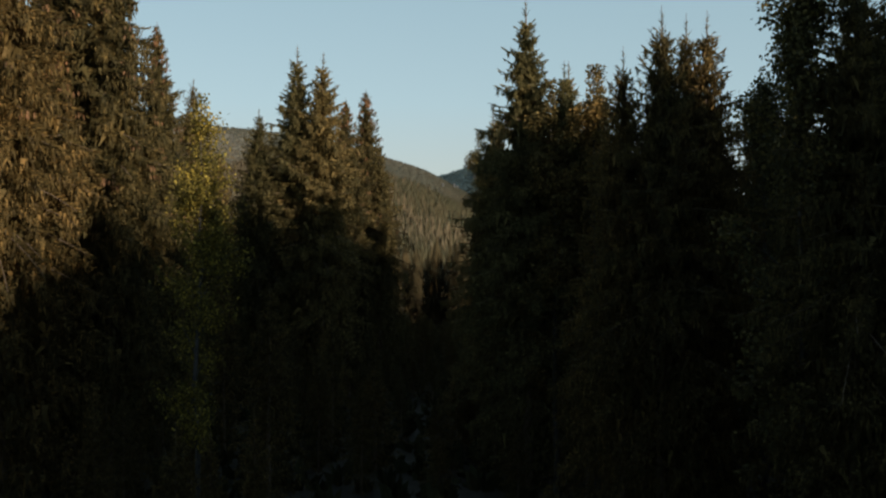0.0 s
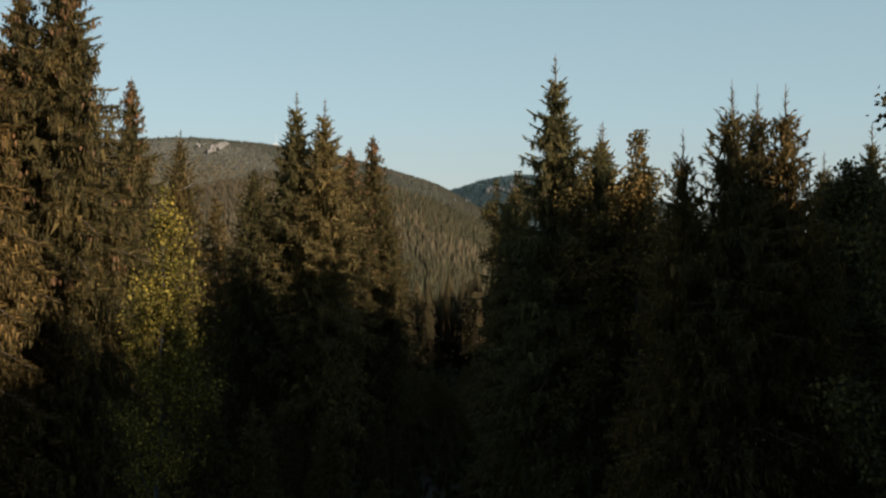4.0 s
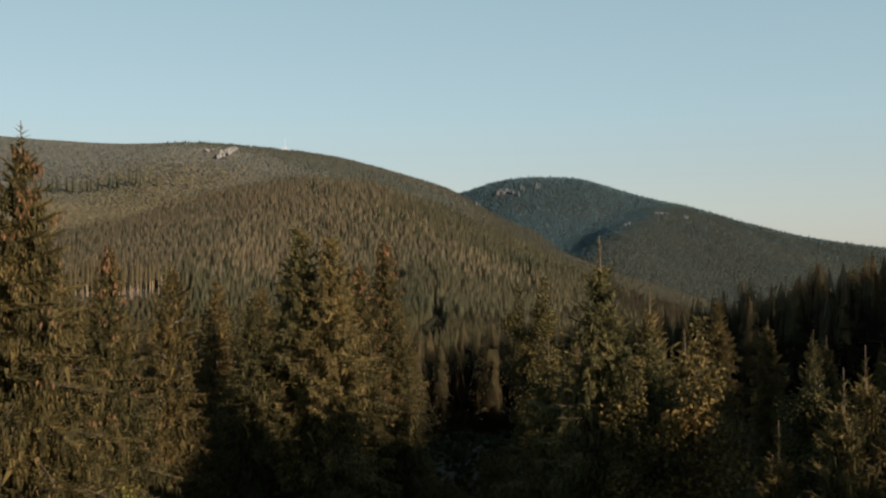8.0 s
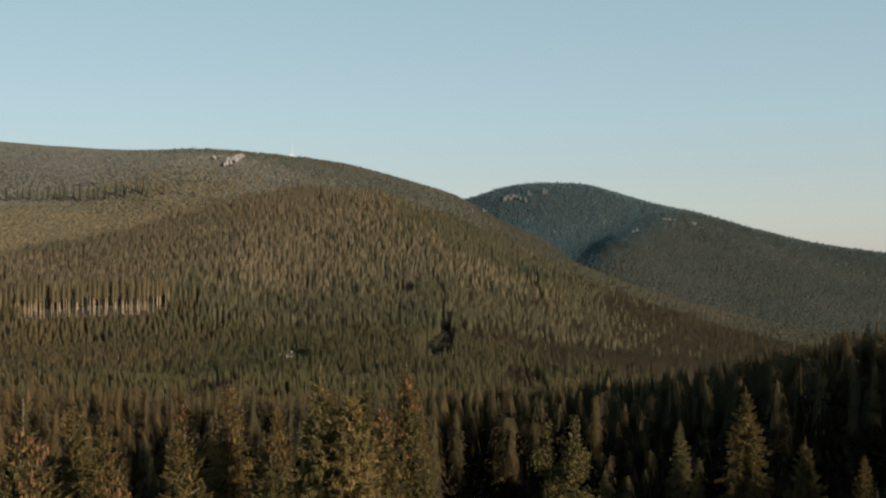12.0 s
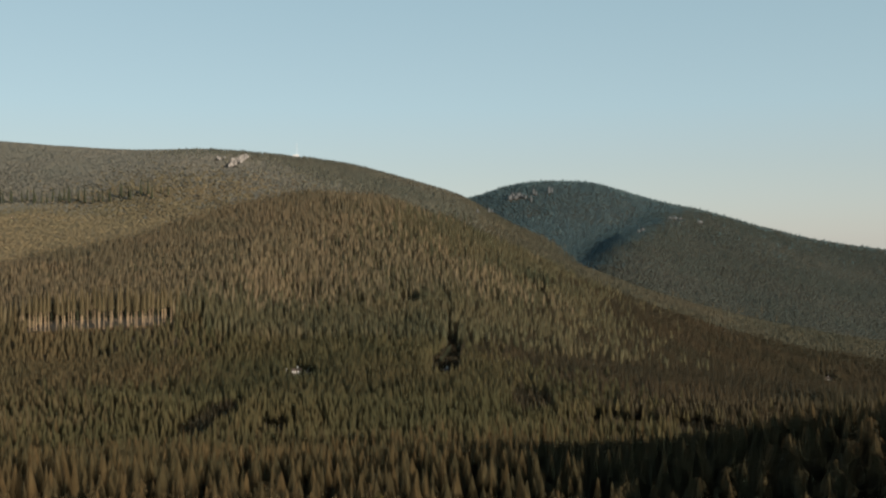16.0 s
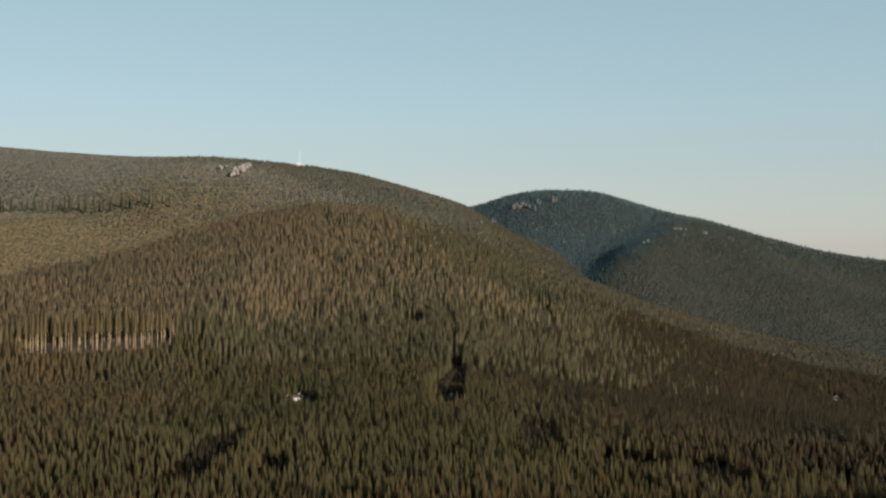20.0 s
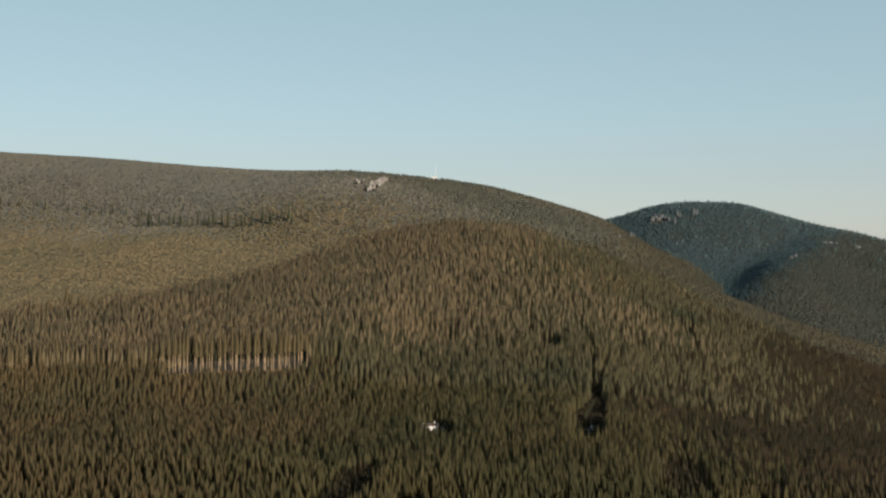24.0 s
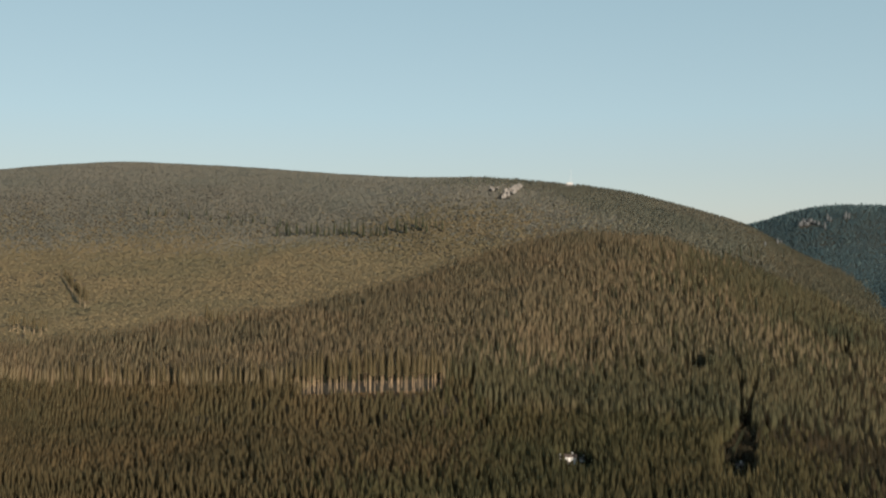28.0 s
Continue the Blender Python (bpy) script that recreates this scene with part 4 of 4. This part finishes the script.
# ---- tall trunks at the edges of the clearings ----
def edge_tree(seed, bare, mat=None):
    """An old spruce with a long bare pale trunk below a narrow crown."""
    rng = np.random.RandomState(seed)
    root = new("edge_spruce")
    h = np.linspace(0, 1, 7)
    v, f = tube(np.stack([0.06 * np.sin(h * 5 + seed), 0.05 * np.cos(h * 4), h * 25], -1), 0.15 * (1 - h) + 0.04, 6)
    from_arrays("trunk", v, f, MAT_BARK_SUNLIT, root, True)
    v, f = spire(7, seed + 90)
    v[:, 2] = bare + (1 - bare) * v[:, 2]
    from_arrays("crown", v * (1.75, 1.75, 25.2), f, mat or MAT_WOODS_BROWN, root, True)
    return root


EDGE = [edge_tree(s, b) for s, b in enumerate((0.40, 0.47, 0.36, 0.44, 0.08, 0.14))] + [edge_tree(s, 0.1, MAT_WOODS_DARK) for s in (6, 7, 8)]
edge_rng = np.random.RandomState(33)


def edge_row(ax, ay, bx, by, count, depth, kinds, label, group, low=0.92, high=1.1):
    for i in range(count):
        t = (i + edge_rng.uniform(-0.4, 0.4)) / max(1, count - 1)
        x, y = ax + (bx - ax) * t, ay + (by - ay) * t + edge_rng.uniform(0, depth)
        s = edge_rng.uniform(low, high)
        ob = copy_thing(EDGE[kinds[edge_rng.randint(len(kinds))]], pose(x, y, float(height(x, y)) - 0.2, 0, 0, edge_rng.uniform(0, 360)) @ Matrix.Diagonal((s, s, s, 1)))
        tagged(ob, label, "tree", group)


TALL = "old spruce with long bare sunlit trunk at a clearing"
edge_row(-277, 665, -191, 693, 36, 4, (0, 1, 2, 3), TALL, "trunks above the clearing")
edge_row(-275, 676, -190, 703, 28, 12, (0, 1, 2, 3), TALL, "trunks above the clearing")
# added dark row standing in for the shaded inside of the stand
edge_row(-277, 688, -188, 716, 50, 5, (6, 7, 8), "dark young spruce added as shade behind tall trunks", "young spruces under the trunks", 0.36, 0.46)
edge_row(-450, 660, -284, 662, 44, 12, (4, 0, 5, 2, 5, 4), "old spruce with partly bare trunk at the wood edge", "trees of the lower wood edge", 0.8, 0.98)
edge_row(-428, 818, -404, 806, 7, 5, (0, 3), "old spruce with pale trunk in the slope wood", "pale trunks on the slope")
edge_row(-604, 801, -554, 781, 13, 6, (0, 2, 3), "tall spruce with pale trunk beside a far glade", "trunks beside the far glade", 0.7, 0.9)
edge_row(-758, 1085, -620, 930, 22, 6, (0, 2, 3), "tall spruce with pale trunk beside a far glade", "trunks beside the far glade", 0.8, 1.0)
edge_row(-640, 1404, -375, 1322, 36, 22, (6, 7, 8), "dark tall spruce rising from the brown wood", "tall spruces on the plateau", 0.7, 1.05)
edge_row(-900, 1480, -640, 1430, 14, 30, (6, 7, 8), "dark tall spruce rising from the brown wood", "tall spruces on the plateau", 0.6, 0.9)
# dark trees added where lane mouth and flank gap lie in shade
edge_row(-12, 634, -5, 684, 24, 6, (6, 7, 8), "small dark spruce added as shade in a forest lane", "young spruces in the lane", 0.2, 0.34)
edge_row(66, 972, 88, 990, 12, 14, (6, 7, 8), "dark spruce added as shade in a gap on the hill flank", "dark clump on the flank", 0.75, 0.95)


edge_row(-300, 760, 40, 900, 26, 90, (6, 7, 8), "single dark spruce among olive crowns", "dark spruces in the hill wood", 0.7, 0.92)
edge_row(270, 1290, 430, 1375, 12, 40, (0, 2, 3), "pale-trunked old spruce in the far valley wood", "pale trunks in the far valley", 0.45, 0.65)
edge_row(-60, 1330, 20, 1420, 8, 30, (6, 7, 8), "dark tall spruce rising from the brown wood", "tall spruces on the plateau", 0.6, 0.8)


# ---- mast, houses and rocks in the distance ----
def block(sx, sy, sz, z=0.0, bevel=0.05):
    bm = bmesh.new()
    bmesh.ops.create_cube(bm, size=1)
    bmesh.ops.scale(bm, vec=(sx, sy, sz), verts=bm.verts)
    bmesh.ops.translate(bm, vec=(0, 0, z + sz / 2), verts=bm.verts)
    bmesh.ops.bevel(bm, geom=bm.edges[:], offset=bevel, segments=1, affect="EDGES")
    return bm


def piece(name, bm, mat, parent, label="", at=(0, 0, 0), turn=0):
    me = bpy.data.meshes.new(name)
    bm.to_mesh(me)
    bm.free()
    me.materials.append(mat)
    ob = new(name, me)
    ob.parent = parent
    ob.matrix_basis = pose(*at, 0, 0, turn)
    return tagged(ob, label)


def cottage(x, y, wide, deep, tall, turn, label):
    root = new("cottage")
    root.matrix_basis = pose(x, y, float(height(x, y)) - 0.1, 0, 0, turn)
    piece("wall", block(wide, deep, tall), MAT_WHITE_WALL, root)
    bm = bmesh.new()
    w, d, r = wide / 2 + 0.5, deep / 2 + 0.5, deep * 0.42
    low = [bm.verts.new(p) for p in ((-w, -d, 0), (w, -d, 0), (w, d, 0), (-w, d, 0))]
    top = [bm.verts.new(p) for p in ((-w, 0, r), (w, 0, r))]
    for f in ((low[0], low[1], top[1], top[0]), (low[2], low[3], top[0], top[1]), (low[1], low[2], top[1]), (low[3], low[0], top[0]), (low[3], low[2], low[1], low[0])):
        bm.faces.new(f)
    piece("roof", bm, MAT_ROOF, root, at=(0, 0, tall + 0.005))
    piece("chimney", block(0.6, 0.6, 1.6), MAT_WHITE_WALL, root, at=(wide * 0.2, 0.3, tall + r * 0.6))
    for i in (-1, 1):
        win = piece("window", block(1.1, 0.12, 1.2, bevel=0.02), MAT_WHITE_WALL, root, at=(i * wide * 0.25, -deep / 2 - 0.04, tall * 0.4))
        piece("pane", block(0.9, 0.06, 1.0, bevel=0.01), MAT_GLASS, win, at=(0, -0.06, 0.1))
    piece("door", block(1.0, 0.12, 2.0, bevel=0.02), MAT_ROOF, root, at=(0, -deep / 2 - 0.05, 0.05))
    return tagged(root, label, "house", "white cottages in the woods")


cottage(-95.5, 613, 6.4, 3.2, 4.4, 8, "white lodge with a brown roof in a glade of the plantation")
cottage(-88.5, 612.5, 2.8, 2.4, 3.6, -12, "small white hut beside the lodge in the plantation")
cottage(-101.2, 613, 2.2, 2.0, 3.6, 20, "small white hut beside the lodge in the plantation")
cottage(-8, 623, 3.2, 2.6, 2.1, 15, "small white hut at the foot of a forest lane")
cottage(376, 1060, 6, 4.5, 3.0, -10, "white house in the wooded valley")
cottage(392, 1010, 4, 3.5, 2.4, 12, "small white house among valley trees")

mx, my = -263.0, 1702.0
mz = float(height(mx, my))
mast = new("radio_mast")
mast.matrix_basis = pose(mx, my, mz - 0.3)
piece("building", block(9, 6, 6.2), MAT_WHITE_WALL, mast, "white equipment building")
piece("parapet", block(9.6, 6.6, 0.6), MAT_STEEL, mast, at=(0, 0, 6.21))
piece("annex", block(5, 5, 3.4), MAT_STEEL, mast, "pale flat-roofed annex", at=(-7.05, 0, 0))
for i in range(4):
    piece("window", block(1.2, 0.1, 1.2, bevel=0.02), MAT_GLASS, mast, at=(-3.0 + 2.0 * i, -3.06, 3.9))
for i in range(6):
    bm = bmesh.new()
    bmesh.ops.create_cone(bm, cap_ends=True, segments=10, radius1=0.2 - 0.018 * i, radius2=0.182 - 0.018 * i, depth=3.59)
    piece("mast_section", bm, MAT_STEEL, mast, at=(1.5, 0, 8.6 + 3.6 * i))
bm = bmesh.new()
bmesh.ops.create_cone(bm, cap_ends=True, segments=16, radius1=1.1, radius2=0.9, depth=0.5)
piece("dish", bm, MAT_STEEL, mast, at=(1.5, -0.9, 21))
tagged(mast, "white radio station with a thin pale mast on the ridge", "radio mast")


def outcrop(x, y, sx, sy, sz, seed, label, group, mat):
    """A weathered rock face: a block broken by noise at two scales, half sunk in the slope."""
    bm = bmesh.new()
    bmesh.ops.create_icosphere(bm, subdivisions=4, radius=1)
    noise.seed_set(seed)
    for v in bm.verts:
        p = v.co.copy()
        n = noise.noise(p * 1.7 + Vector((seed, 0, 0))) * 0.45 + noise.noise(p * 5) * 0.16
        q = p * (1 + n)
        v.co = Vector((q.x * sx, q.y * sy, round(q.z * 5) / 5 * sz * 0.4 + q.z * sz * 0.6))
    me = bpy.data.meshes.new("rock_outcrop")
    bm.to_mesh(me)
    bm.free()
    me.materials.append(mat)
    ob = new("rock_outcrop", me)
    ob.matrix_basis = pose(x, y, float(height(x, y)) + sz * 0.8)
    return tagged(ob, label, "rock", group)


rock_rng = np.random.RandomState(41)
for i in range(20):
    u = (i + rock_rng.uniform(0, 1)) / 20
    size = rock_rng.uniform(1.2, 3.6)
    outcrop(-327 + 4.6 * rock_rng.normal() + 5 * u, 1494 + 108 * u, size, 4, 2.2 + 0.5 * size, i + 3, "pale limestone outcrop on the wooded ridge slope", "rocks on the ridge", MAT_ROCK)
for i in range(5):
    outcrop(-355 + 3 * rock_rng.normal(), 1544 + 5 * i, rock_rng.uniform(1.5, 3.2), 4, 2.6, i + 31, "pale limestone outcrop on the wooded ridge slope", "rocks on the ridge", MAT_ROCK)
for i, (x, y, size, sz) in enumerate(CLIFFS):
    outcrop(x, y, size, size * 0.7, sz, i + 43, "grey cliff showing through the mountain wood", "cliffs on the mountain", MAT_CLIFF)
for kind in EDGE:
    for o in (*kind.children_recursive, kind):
        bpy.data.objects.remove(o)
for kind in KINDS.values():
    for o in (*kind.children_recursive, kind):
        bpy.data.objects.remove(o)
